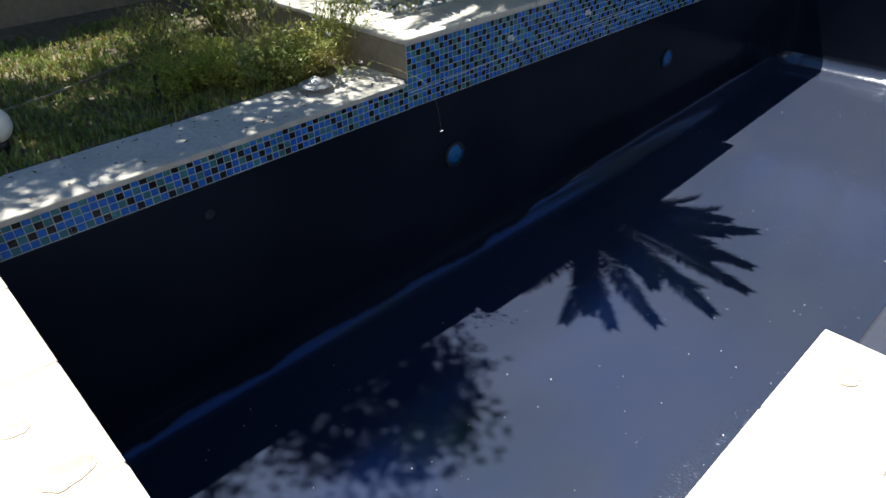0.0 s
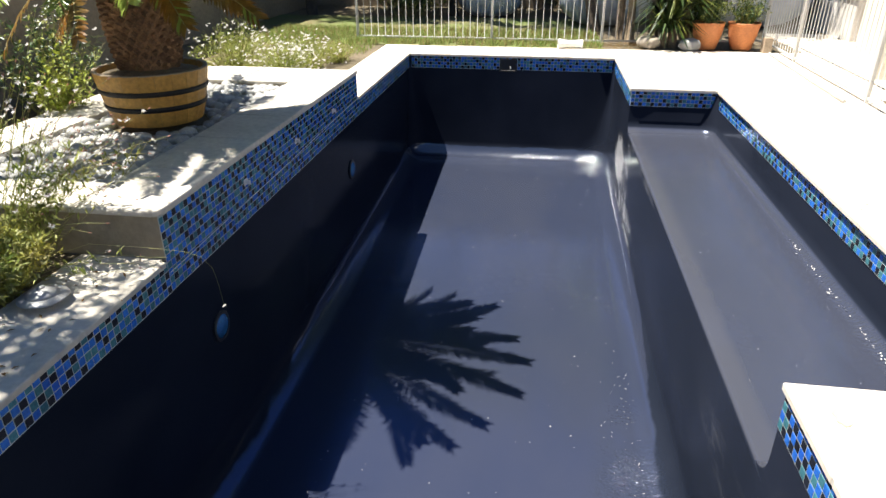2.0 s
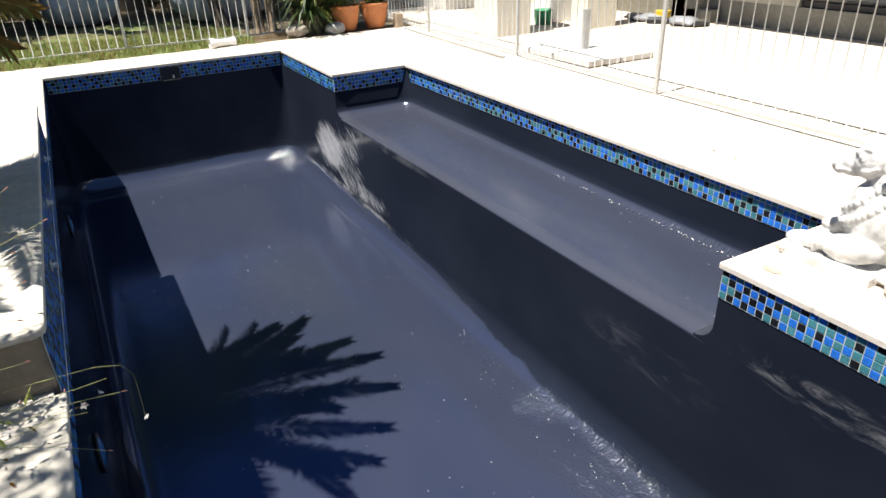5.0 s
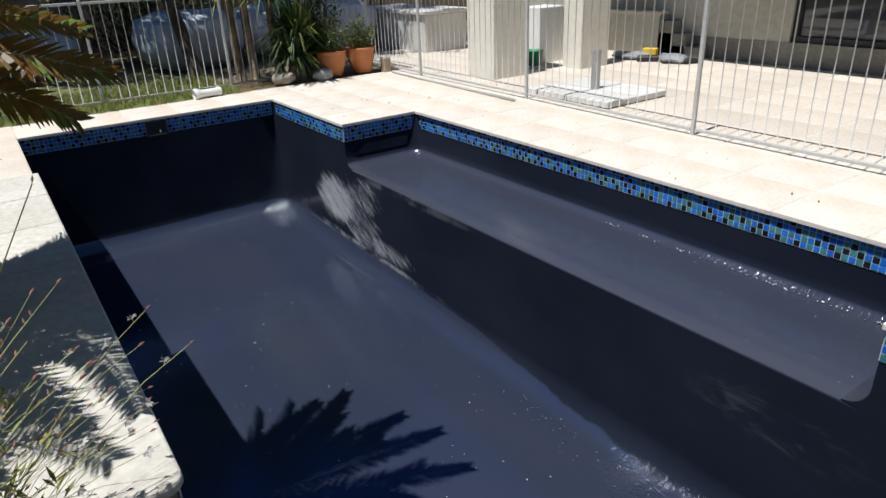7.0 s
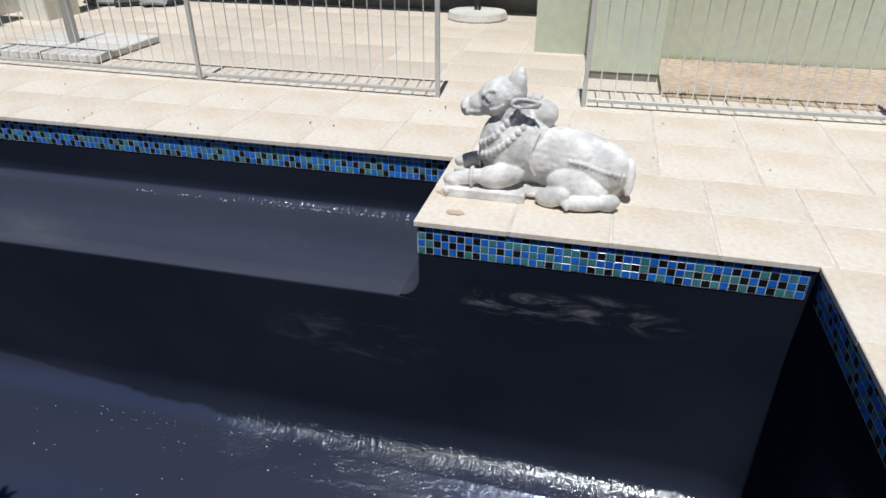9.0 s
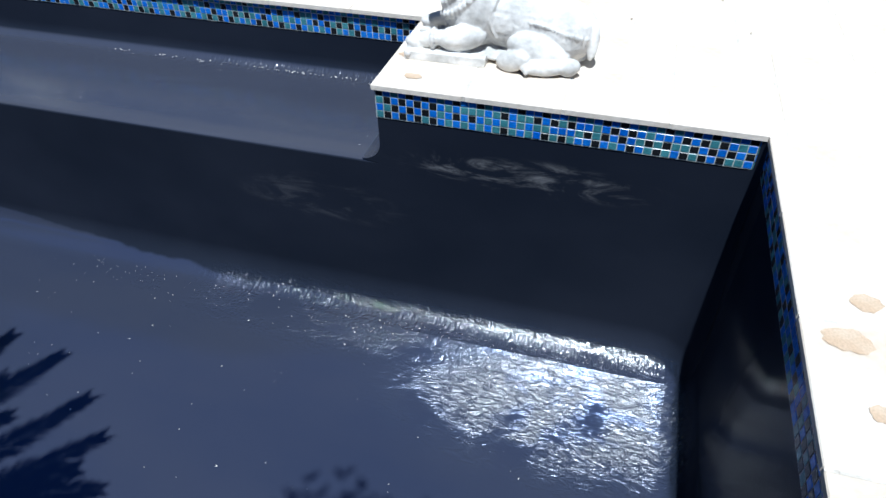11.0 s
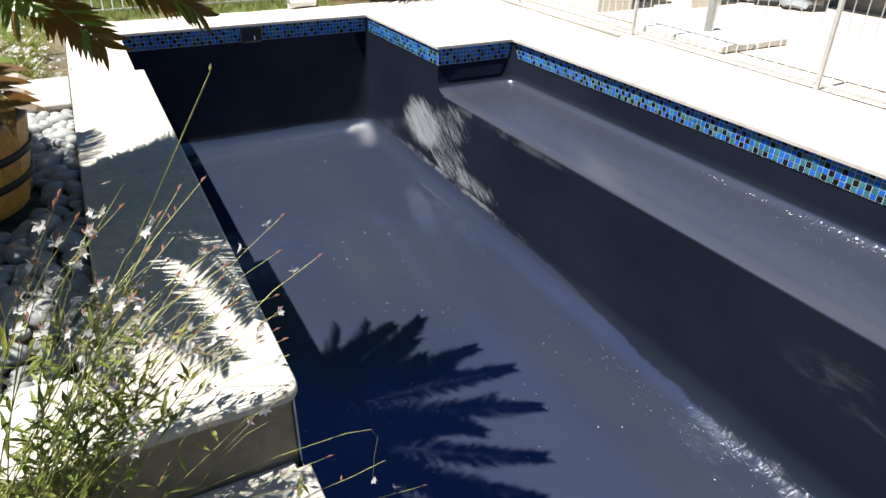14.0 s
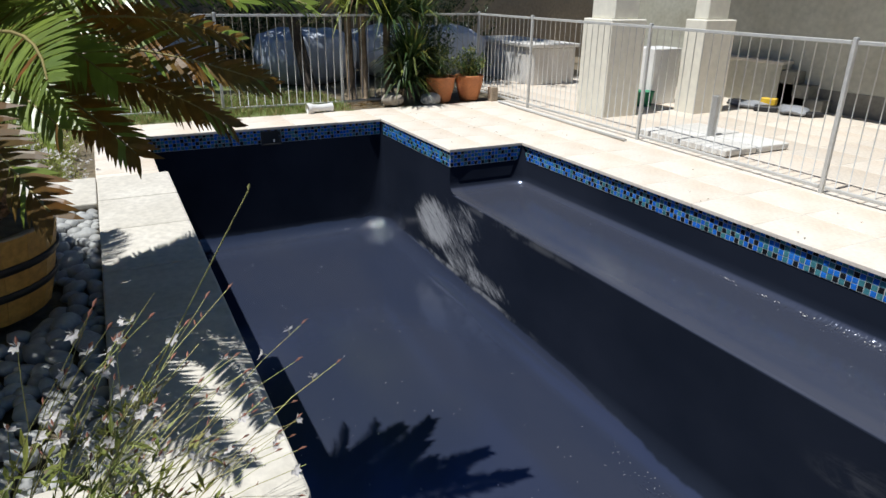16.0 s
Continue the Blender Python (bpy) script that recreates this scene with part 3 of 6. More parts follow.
    # concrete behind the coating
    bm = bmesh.new()
    for c in ((NEAR - 0.2, RIGHT, -1.8, NEAR - 0.01, LEFT, -0.035), (FAR + 0.01, RIGHT, -1.8, FAR + 0.2, LEFT, -0.035), (NEAR - 0.2, LEFT + 0.01, -1.8, FAR + 0.2, LEFT + 0.2, -0.035),
              (NEAR - 0.2, AR - 0.2, -1.8, A0 - 0.01, RIGHT - 0.01, -0.035), (A1 + 0.01, AR - 0.2, -1.8, FAR + 0.2, RIGHT - 0.01, -0.035),
              (A0 - 0.01, AR - 0.2, -1.8, A1 + 0.01, AR - 0.01, -0.035), (NEAR - 0.2, AR - 0.2, -1.95, FAR + 0.2, LEFT + 0.2, -1.8)):
        box(*c, bm=bm)
    part("concrete_shell", bm, CONCRETE, shell)
    return shell


build_pool()

# waterline band: where each run of wall starts, the way it runs, which way it faces, its length, top and rows
BANDS = [
    ((A0, RIGHT), (-1, 0), (0, 1), A0 - NEAR, BAND_TOP, 4, "near"),
    ((A1, AR), (-1, 0), (0, 1), A1 - A0, BAND_TOP, 4, ""),
    ((NEAR, RIGHT), (0, 1), (1, 0), LEFT - RIGHT, BAND_TOP, 4, ""),
    ((NEAR, LEFT), (1, 0), (0, -1), P0 - NEAR, BAND_TOP, 4, "left"),
    ((P0, LEFT), (1, 0), (0, -1), P1 - P0, PTOP - 0.045, 10, ""),
    ((P1, LEFT), (1, 0), (0, -1), FAR - P1, BAND_TOP, 4, ""),
    ((FAR, LEFT), (0, -1), (-1, 0), LEFT - RIGHT, BAND_TOP, 4, ""),
    ((FAR, RIGHT), (-1, 0), (0, 1), FAR - A1, BAND_TOP, 4, ""),
    ((A1, RIGHT), (0, -1), (-1, 0), RIGHT - AR, BAND_TOP, 4, ""),
    ((A0, AR), (0, 1), (1, 0), RIGHT - AR, BAND_TOP, 4, ""),
]


def tile_verts(o, t, n, s, z, w, h, lift):
    """One glass piece on a wall: eight corners, the front ones drawn in."""
    i = 0.0012
    c = []
    for d, e in ((0.0, 0.0), (lift, i)):
        for a, b in ((e, e), (w - e, e), (w - e, h - e), (e, h - e)):
            c.append((o[0] + t[0] * (s + a) + n[0] * (0.0045 + d), o[1] + t[1] * (s + a) + n[1] * (0.0045 + d), z - b))
    return c


TILE_FACES = [(4, 5, 6, 7), (0, 1, 5, 4), (1, 2, 6, 5), (2, 3, 7, 6), (3, 0, 4, 7)]


def build_bands():
    band = base("waterline_band", (0, 0, 0), "waterline band of blue, green and black glass mosaic", "mosaic tiles", kind="structure")
    verts, faces = [], []
    gbm = bmesh.new()
    near_pieces = []
    idx = []

    def pick(left, above):
        """Blue and green more often than black; a colour seldom meets itself."""
        for _ in range(3):
            c = RND.choice((0, 0, 0, 1, 1, 2, 2))
            if c != left and c != above:
                return c
        return c if c != 2 or 2 not in (left, above) else 0

    for o, t, n, length, top, rows, key in BANDS:
        x0, y0 = o
        x1, y1 = o[0] + t[0] * length + n[0] * 0.004, o[1] + t[1] * length + n[1] * 0.004
        x0, x1, y0, y1 = min(x0, x1), max(x0, x1), min(y0, y1), max(y0, y1)
        box(x0, y0, top - rows * PITCH - 0.002, x1, y1, top + 0.008, bm=gbm)
        cols = round(length / PITCH)
        step = length / cols
        before = [None] * rows
        for c in range(cols):
            seam = 0.0014 if c % 12 == 0 else 0.0
            for r in range(rows):
                s, z = c * step + 0.0016 + seam * 0.5 + spread(0.0005), top - r * PITCH - 0.0016 + spread(0.0005)
                before[r] = pick(before[r], before[r - 1] if r else None)
                w, h, lift = step - 0.0038 - seam, PITCH - 0.0046, 0.0016 + spread(0.0004)
                cv = tile_verts(o, t, n, s, z, w, h, lift)
                if key == "near" or (key == "left" and c >= cols - 28):
                    near_pieces.append((cv, before[r]))
                else:
                    k = len(verts)
                    verts += cv
                    faces += [tuple(k + q for q in f) for f in TILE_FACES]
                    idx += [before[r]] * len(TILE_FACES)
    part("grout_bed", gbm, GROUT, band)
    rest = raw("tile_field", verts, faces, MOSAIC, band, idx=idx)
    tagged(rest, "blue, green and black glass mosaic pieces", kind="stuff")
    return band, near_pieces


BAND_THING, NEAR_TILES = build_bands()


# ---- raised planter ----
def build_planter():
    p = base("raised_planter", (0, 0, 0), "raised plastered planter with stone coping and pebble bed", "planter", kind="structure")
    for a in ((P0 + 0.012, LEFT + 0.004, P1 - 0.01, 4.00), (P0 + 0.012, 5.03, P1 - 0.01, PBACK - 0.02), (P0 + 0.012, 4.0, 3.26, 5.03), (5.98, 4.0, P1 - 0.01, 5.03)):
        part("wall", box(a[0], a[1], -0.3, a[2], a[3], PTOP - 0.036), PLASTER, p)
    slabs = []
    x = P0 - 0.02
    for w in (0.62, 0.62, 0.60, 0.62, 0.60, 0.58):
        slabs.append((x, LEFT - 0.022, x + w - 0.006, 4.03))
        slabs.append((x, 5.0, x + w - 0.006, PBACK))
        x += w
    for y in (4.034, 4.52):
        slabs.append((P0 - 0.02, y, 3.29, y + 0.48))
        slabs.append((5.96, y, P1 + 0.014, y + 0.48))
    for s in slabs:
        if s[0] < P0 and s[1] < LEFT:
            # worn round corner over the pool
            bm = box(s[0], s[1], PTOP - 0.036, s[2], s[3], PTOP)
            bmesh.ops.bevel(bm, geom=[e for e in bm.edges if all(v.co.x < P0 and v.co.y < LEFT for v in e.verts)], offset=0.05, segments=4, affect="EDGES", profile=0.5)
            bmesh.ops.bevel(bm, geom=[e for e in bm.edges if abs(e.verts[0].co.z - e.verts[1].co.z) < 1e-5], offset=0.010, segments=2, affect="EDGES", profile=0.5)
            part("coping_slab", bm, COPING, p)
            continue
        part("coping_slab", box(s[0], s[1], PTOP - 0.036, s[2], s[3], PTOP + spread(0.002), bevel=0.009, seg=2), COPING, p)
    part("soil", box(3.2, 3.99, 0.0, 6.0, 5.04, PTOP - 0.085), SOIL, p)
    return p


build_planter()


# ---- house and walls ----
def structure(name, bm, mat, label, category):
    return tagged(link_mesh(name, bm, mat), label, category, kind="structure")


def build_pier(x0, y0, x1, y1, label):
    p = base("pier", ((x0 + x1) / 2, (y0 + y1) / 2, 0), label, "pillar", "patio pillars", kind="structure")
    w, d = (x1 - x0) / 2, (y1 - y0) / 2
    part("plinth", box(-w, -d, -0.02, w, d, 1.20, bevel=0.012), CREAM, p)
    part("shaft", box(-w + 0.07, -d + 0.09, 1.20, w - 0.05, d - 0.09, 2.7, bevel=0.01), CREAM, p)
    return p


build_pier(8.23, -2.36, 8.79, -1.79, "cream painted pillar with a wider plinth")
build_pier(7.98, -3.68, 8.33, -3.12, "cream painted pillar standing behind the first")


def build_house():
    # back wall with its sliding window
    w = base("house_wall", (0, 0, 0), "tan house wall with dark plinth and window", "wall", kind="structure")
    part("wall_face", box(6.15, -5.35, 0.30, 9.6, -5.06, 2.9), TAN, w)
    part("wall_face", box(2.2, -5.35, 2.25, 6.15, -5.06, 2.9), TAN, w)
    part("wall_face", box(2.2, -5.35, 0.30, 3.3, -5.06, 2.25), TAN, w)
    part("plinth", box(2.2, -5.34, -0.02, 9.6, -5.05, 0.30), DARKPLINTH, w)
    win = base("window_1", (0, 0, 0), "wide sliding window with dark aluminium frame", "window", kind="structure")
    for c in ((3.3, -5.20, 0.30, 6.15, -5.10, 0.38), (3.3, -5.20, 2.17, 6.15, -5.10, 2.25), (3.3, -5.20, 0.38, 3.38, -5.10, 2.17), (6.07, -5.20, 0.38, 6.15, -5.10, 2.17), (4.69, -5.19, 0.38, 4.76, -5.11, 2.17)):
        part("window_frame", box(*c, bevel=0.006), DARKPLASTIC, win)
    part("pane", box(3.38, -5.16, 0.38, 4.69, -5.15, 2.17), GLASS, win)
    part("pane", box(4.76, -5.16, 0.38, 6.07, -5.15, 2.17), GLASS, win)
    structure("wall_room", box(2.2, -8, -0.02, 9.6, -7.9, 2.9), TAN, "plain inner wall behind the window", "wall")
    # low wall against the house, and the eave that shades the house wall
    s = base("low_wall", (0, 0, 0), "low cream wall with a stone top", "wall", kind="structure")
    part("wall_face", box(8.05, -5.05, -0.02, 9.2, -4.84, 0.58), TAN, s)
    part("wall_top", box(8.02, -5.05, 0.58, 9.23, -4.82, 0.63, bevel=0.008), COPING, s)
    st = base("house_steps", (7.68, -4.75, 0), "grey stone steps against the house wall", "steps", kind="structure")
    for k in range(3):
        part("step", box(-0.36 + 0.24 * k, -0.30, -0.02, 0.36, -0.08, 0.17 * (k + 1), bevel=0.008), DARKPLINTH, st)
    structure("roof_eave", box(1.9, -5.6, 2.75, 9.8, -3.78, 2.9), TAN, "deep tan eave of the house roof", "roof")
    # side wall in pale green and its corner pillar
    structure("wall_green", box(-6, -3.2, -0.02, 2.22, -2.92, 2.8), PALEGREEN, "pale green painted house wall", "wall")
    structure("wall_corner", box(1.94, -5.35, -0.02, 2.2, -2.95, 2.8), PALEGREEN, "pale green return wall of the house", "wall")
    p = base("green_pillar", (1.38, -2.25, 0), "pale green painted pillar on a dark base", "pillar", kind="structure")
    part("foot", box(-0.27, -0.2, -0.02, 0.27, 0.2, 0.06), DARKPLINTH, p)
    part("shaft", box(-0.28, -0.21, 0.06, 0.28, 0.21, 2.7, bevel=0.01), PALEGREEN, p)
    # far walls
    structure("wall_far", box(15.5, -9, -0.02, 15.8, 13, 2.4), OLDWALL, "old plastered wall in shade", "wall")
    structure("wall_garden", box(-7, 7.0, -0.02, 15.5, 7.25, 2.2), OLDWALL, "old plastered garden wall in tree shade", "wall")
    structure("wall_west", box(-7.2, -3.2, -0.02, -6.9, 7.25, 2.2), OLDWALL, "old plastered garden wall", "wall")
    structure("wall_side", box(9.6, -9, -0.02, 15.5, -8.8, 2.6), TAN, "tan plastered wall", "wall")
    # rear block under the far pillars
    b = base("rear_block", (0, 0, 0), "whitewashed low outbuilding wall", "wall", kind="structure")
    part("wall_face", box(11.2, -3.6, -0.02, 13.4, -2.7, 0.62, bevel=0.02), CONCRETE, b)
    part("wall_top", box(11.15, -3.65, 0.62, 13.45, -2.65, 0.68, bevel=0.01), CONCRETE, b)


build_house()


# ---- fences ----
def fence_panel(length, label, end_post=False):
    """A steel picket panel along +x from its first post, 1.2 m high."""
    f = base("fence_panel", (0, 0, 0), label, "fence", "pool fence panels")
    part("post", box(-0.017, -0.017, -0.01, 0.017, 0.017, 1.215, bevel=0.004), FENCE, f)
    part("top_rail", box(0.025, -0.014, 1.163, length - 0.025, 0.014, 1.193, bevel=0.004), FENCE, f)
    part("bottom_rail", box(0.025, -0.013, 0.038, length - 0.025, 0.013, 0.066, bevel=0.004), FENCE, f)
    n = max(2, round(length / 0.105))
    first = None
    for k in range(1, n):
        x = length * k / n
        if first is None:
            first = part("picket", tube([(0, 0, 0.06), (0, 0, 1.165)], 0.0046, 7), FENCE, f, smooth=True)
            first.location.x = x
        else:
            o = new("picket", first.data)
            o.parent = f
            o.location.x = x
    if end_post:
        part("post", box(length - 0.017, -0.017, -0.01, length + 0.017, 0.017, 1.215, bevel=0.004), FENCE, f)
    return f


def put_panel(a, b, end_post=False):
    a, b = Vector((*a, 0)), Vector((*b, 0))
    d = b - a
    f = fence_panel(d.length, "white steel picket fence panel on the paving", end_post)
    f.matrix_basis = Matrix.Translation(a) @ Matrix.Rotation(math.atan2(d.y, d.x), 4, "Z")
    return f


FENCE_LINE = [(9.27, -1.33), (7.02, -1.275), (4.80, -1.21), (2.76, -1.20)]
for a, b in zip(FENCE_LINE, FENCE_LINE[1:]):
    put_panel(a, b, b == FENCE_LINE[-1])
put_panel((1.66, -1.23), (-0.49, -1.29))
put_panel((-0.49, -1.29), (-0.46, 0.72), True)
put_panel((10.75, -1.36), (9.27, -1.33))
FAR_LINE = [(10.40, 4.60), (10.40, 2.56), (10.38, 0.97), (10.60, -0.55), (10.75, -1.36)]
for a, b in zip(FAR_LINE, FAR_LINE[1:]):
    put_panel(a, b)


# ---- statue ----
from mathutils.bvhtree import BVHTree


def build_statue():
    """A resting calf carved in pale stone: one plain mesh."""
    bm = bmesh.new()
    B = lambda at, size, turn=(0, 0, 0): blob(bm, at, size, turn, 20, 14)
    B((-0.10, 0.0, 0.19), (0.34, 0.155, 0.165), (0, -6, 0))       # body
    B((-0.30, 0.0, 0.15), (0.17, 0.17, 0.15))                     # rump
    B((0.12, 0.0, 0.23), (0.17, 0.15, 0.21), (0, -20, 0))         # chest
    B((0.01, -0.01, 0.415), (0.075, 0.07, 0.075))                 # hump
    B((0.22, 0.0, 0.25), (0.115, 0.115, 0.17), (0, -8, 0))        # breast
    B((0.145, 0.0, 0.37), (0.105, 0.095, 0.16), (0, 14, 0))        # neck
    B((0.228, 0.0, 0.500), (0.140, 0.100, 0.096), (0, 30, 0))     # skull
    B((0.32, 0.0, 0.455), (0.105, 0.066, 0.062), (0, 24, 0))      # muzzle
    B((0.405, 0.0, 0.430), (0.036, 0.052, 0.048))                 # nose
    for s in (1, -1):
        B((0.155, 0.032 * s, 0.565), (0.050, 0.034, 0.068), (0, -14, 0))       # horn
        B((0.142, 0.028 * s, 0.605), (0.026, 0.022, 0.040), (0, -14, 0))
        e = 1.0 if s > 0 else 0.8
        B((0.085, 0.122 * s * e, 0.500 - 0.15 * (1 - e)), (0.072 * e, 0.016, 0.026 * e), (0, -8, 0))  # ear
        B((0.30, 0.068 * s, 0.515), (0.024, 0.014, 0.020))        # eye
        B((0.20, 0.145 * s, 0.115), (0.13, 0.055, 0.065), (0, 8, 8 * s))        # upper foreleg
        B((0.35, 0.150 * s, 0.100), (0.14, 0.042, 0.040), (0, 10, 0))
        B((0.44, 0.150 * s, 0.072), (0.062, 0.043, 0.036))        # hoof
        box(0.06, 0.150 * s - 0.070, 0.0, 0.49, 0.150 * s + 0.070, 0.046, bm=bm)     # slab under the foreleg
        B((-0.20, 0.160 * s, 0.09), (0.17, 0.065, 0.085), (0, -18, 10 * s))    # haunch
        B((-0.08, 0.215 * s, 0.055), (0.095, 0.050, 0.055), (0, 20, -20 * s))
        B((-0.24, 0.235 * s, 0.04), (0.12, 0.042, 0.038), (0, 0, 12 * s))
        B((-0.36, 0.205 * s, 0.045), (0.060, 0.042, 0.042), (0, 25, 0))
    B((-0.02, 0.0, 0.03), (0.42, 0.17, 0.035))                    # plinth
    B((-0.45, 0.06, 0.14), (0.03, 0.03, 0.10), (20, 0, 0))        # tail
    # beads lie on the carved surface: two garlands round the neck, a string along each flank
    tree_of = BVHTree.FromBMesh(bm)
    beads = []
    for s in (1, -1):
        for (xa, za), (xb, zb), count in (((0.135, 0.445), (0.335, 0.250), 10), ((0.075, 0.400), (0.325, 0.190), 12)):
            for k in range(count):
                q = k / (count - 1)
                hit = tree_of.ray_cast(Vector((xa + (xb - xa) * q, 0.6 * s, za + (zb - za) * q - 0.03 * math.sin(math.pi * q))), Vector((0, -s, 0)))[0]
                if hit:
                    beads.append((hit, 0.0180))
                    beads.append((hit + Vector((0, 0, -0.020)), 0.0110))
        for k in range(13):
            q = k / 12
            hit = tree_of.ray_cast(Vector((-0.15 - 0.27 * q, 0.6 * s, 0.225 - 0.035 * q - 0.03 * q * q)), Vector((0, -s, 0)))[0]
            if hit:
                beads.append((hit, 0.0125))
                beads.append((hit + Vector((0, 0, -0.016)), 0.0085))
        e = 1.0 if s > 0 else 0.8
        for k in range(34):
            a = 2 * math.pi * k / 34
            rim = Vector((0.088 + 0.070 * e * math.cos(a), 0.136 * s * e, 0.502 - 0.15 * (1 - e) - 0.006 * math.cos(a) + 0.030 * e * math.sin(a) * (0.30 + 0.35 * (math.cos(a) + 1))))
            beads.append((rim, 0.0085))
        # rim of the almond eye, and a ring round each foreleg
        for k in range(14):
            a = 2 * math.pi * k / 14
            hit = tree_of.ray_cast(Vector((0.287 + 0.027 * math.cos(a), 0.6 * s, 0.503 + 0.015 * math.sin(a))), Vector((0, -s, 0)))[0]
            if hit:
                beads.append((hit, 0.0050))
        for k in range(16):
            a = 2 * math.pi * k / 16
            beads.append((Vector((0.345, 0.150 * s + 0.046 * math.cos(a), 0.100 + 0.044 * math.sin(a))), 0.0125))
    # carved ridges: shoulder, brow, mouth
    ridges = [((0.06, 0.42), (0.02, 0.34), (0.05, 0.26), (0.05, 0.18), (0.02, 0.12)), ((0.27, 0.445), (0.235, 0.455), (0.205, 0.475)), ((0.25, 0.540), (0.285, 0.535), (0.31, 0.515)), ((0.335, 0.425), (0.37, 0.420), (0.40, 0.41))]
    for s in (1, -1):
        for line in ridges:
            for (xa, za), (xb, zb) in zip(line, line[1:]):
                for k in range(9):
                    hit = tree_of.ray_cast(Vector((xa + (xb - xa) * k / 9, 0.6 * s, za + (zb - za) * k / 9)), Vector((0, -s, 0)))[0]
                    if hit:
                        beads.append((hit, 0.0095))
        for x, z, r in ((0.287, 0.503, 0.0125), (0.415, 0.435, 0.010), (0.47, 0.03, 0.016), (0.47, 0.05, 0.014), (-0.16, 0.03, 0.016)):
            hit = tree_of.ray_cast(Vector((x, 0.6 * s, z)), Vector((0, -s, 0)))[0]
            if hit:
                beads.append((hit, r))
    for p, r in beads:
        lathe([(r * math.sin(radians(a)), -1.1 * r * math.cos(radians(a))) for a in (15, 50, 90, 130, 165)], 7, bm, p)
    ob = link_mesh("bull_statue", bm, STONEWHITE)
    m = ob.modifiers.new("fuse", "REMESH")
    m.mode, m.voxel_size, m.use_smooth_shade = "VOXEL", 0.0050, True
    relief = bpy.data.textures.new("stone_relief", "CLOUDS")
    relief.noise_scale, relief.noise_depth = 0.045, 4
    d = ob.modifiers.new("weathering", "DISPLACE")
    d.texture, d.strength, d.mid_level = relief, 0.0075, 0.5
    ob.matrix_basis = pose(1.808, 0.345, 0.0, 0, 0, 0) @ Matrix.Diagonal((1.0, 0.92, 1.0, 1))
    tagged(ob, "pale carved stone statue of a resting calf", "statue")


build_statue()


# ---- barrel and cycad ----
BARREL = Vector((4.66, 4.53, PTOP - 0.012))


def build_barrel():
    b = base("barrel_planter", BARREL, "oak half-barrel planter with black iron hoops", "planter")
    h, r0, r1 = 0.36, 0.305, 0.385
    rad = lambda z: r0 + (r1 - r0) * (z / h) ** 0.8
    n = 22
    for k in range(n):
        bm = bmesh.new()
        a0, a1 = 2 * math.pi * k / n + 0.0022, 2 * math.pi * (k + 1) / n - 0.0022
        vs = []
        for z in (0, 0.09, 0.18, 0.27, h):
            row = []
            for a, q in ((a0, 0), (a1, 0), (a1, -0.03), (a0, -0.03)):
                row.append(bm.verts.new(((rad(z) + q) * math.cos(a), (rad(z) + q) * math.sin(a), z)))
            vs.append(row)
        for p, q in zip(vs, vs[1:]):
            for i in range(4):
                bm.faces.new((p[i], p[(i + 1) % 4], q[(i + 1) % 4], q[i]))
        bm.faces.new(vs[0][::-1])
        bm.faces.new(vs[-1])
        part("stave", bm, WOODBAND, b)
    for z, w in ((0.105, 0.036), (0.215, 0.036)):
        part("hoop", lathe([(rad(z) + 0.001, z), (rad(z) + 0.008, z + 0.004), (rad(z + w) + 0.008, z + w - 0.004), (rad(z + w) + 0.001, z + w)], 44, cap=False), IRON, b, smooth=True)
    part("rim", lathe([(r1 - 0.032, h - 0.01), (r1 - 0.030, h + 0.003), (r1 - 0.002, h + 0.003), (r1 - 0.001, h - 0.003)], 44, cap=False), TIMBER, b, "worn wooden rim", smooth=True)
    part("potting_soil", lathe([(r1 - 0.05, h - 0.09), (r1 - 0.06, h - 0.03), (0.1, h + 0.02)], 24), SOIL, b)
    return b


build_barrel()


def frond(sheets, stalks, start, tip, rise, mat, width=0.22, pairs=58, wide=0.04, lift=0.22, roll=0.0):
    """A feather leaf: an arched stalk with stiff leaflets in a shallow V on both sides."""
    way = tip - start
    mid = (start + tip) / 2 + Vector((0, 0, rise)) + Vector((-way.y, way.x, 0)) * spread(0.22)
    curve = lambda t: start * (1 - t) ** 2 + mid * 2 * t * (1 - t) + tip * t * t
    pts = [curve(k / 10) for k in range(11)]
    tube([tuple(p) for p in pts], [0.011 - 0.0085 * k / 10 for k in range(11)], 5, stalks)
    for k in range(pairs):
        t = 0.12 + 0.88 * k / (pairs - 1)
        p = curve(t)
        d = (curve(min(1, t + 0.02)) - curve(t - 0.02)).normalized()
        side = d.cross(Vector((0, 0, 1))).normalized()
        up = side.cross(d)
        side, up = side * math.cos(roll) - up * math.sin(roll), up * math.cos(roll) + side * math.sin(roll)
        length = width * (0.30 + 0.75 * math.sin(math.pi * (0.14 + 0.82 * t)) ** 0.55) * RND.uniform(0.85, 1.15)
        for s in (1, -1):
            v = side * s + d * (0.35 + 0.95 * t * t + spread(0.08)) + up * (lift + spread(0.14))
            sheets.strap(p, v, length, wide * RND.uniform(0.8, 1.15), up + side * spread(0.28) + d * spread(0.25), mat if RND.random() > 0.08 else 1)


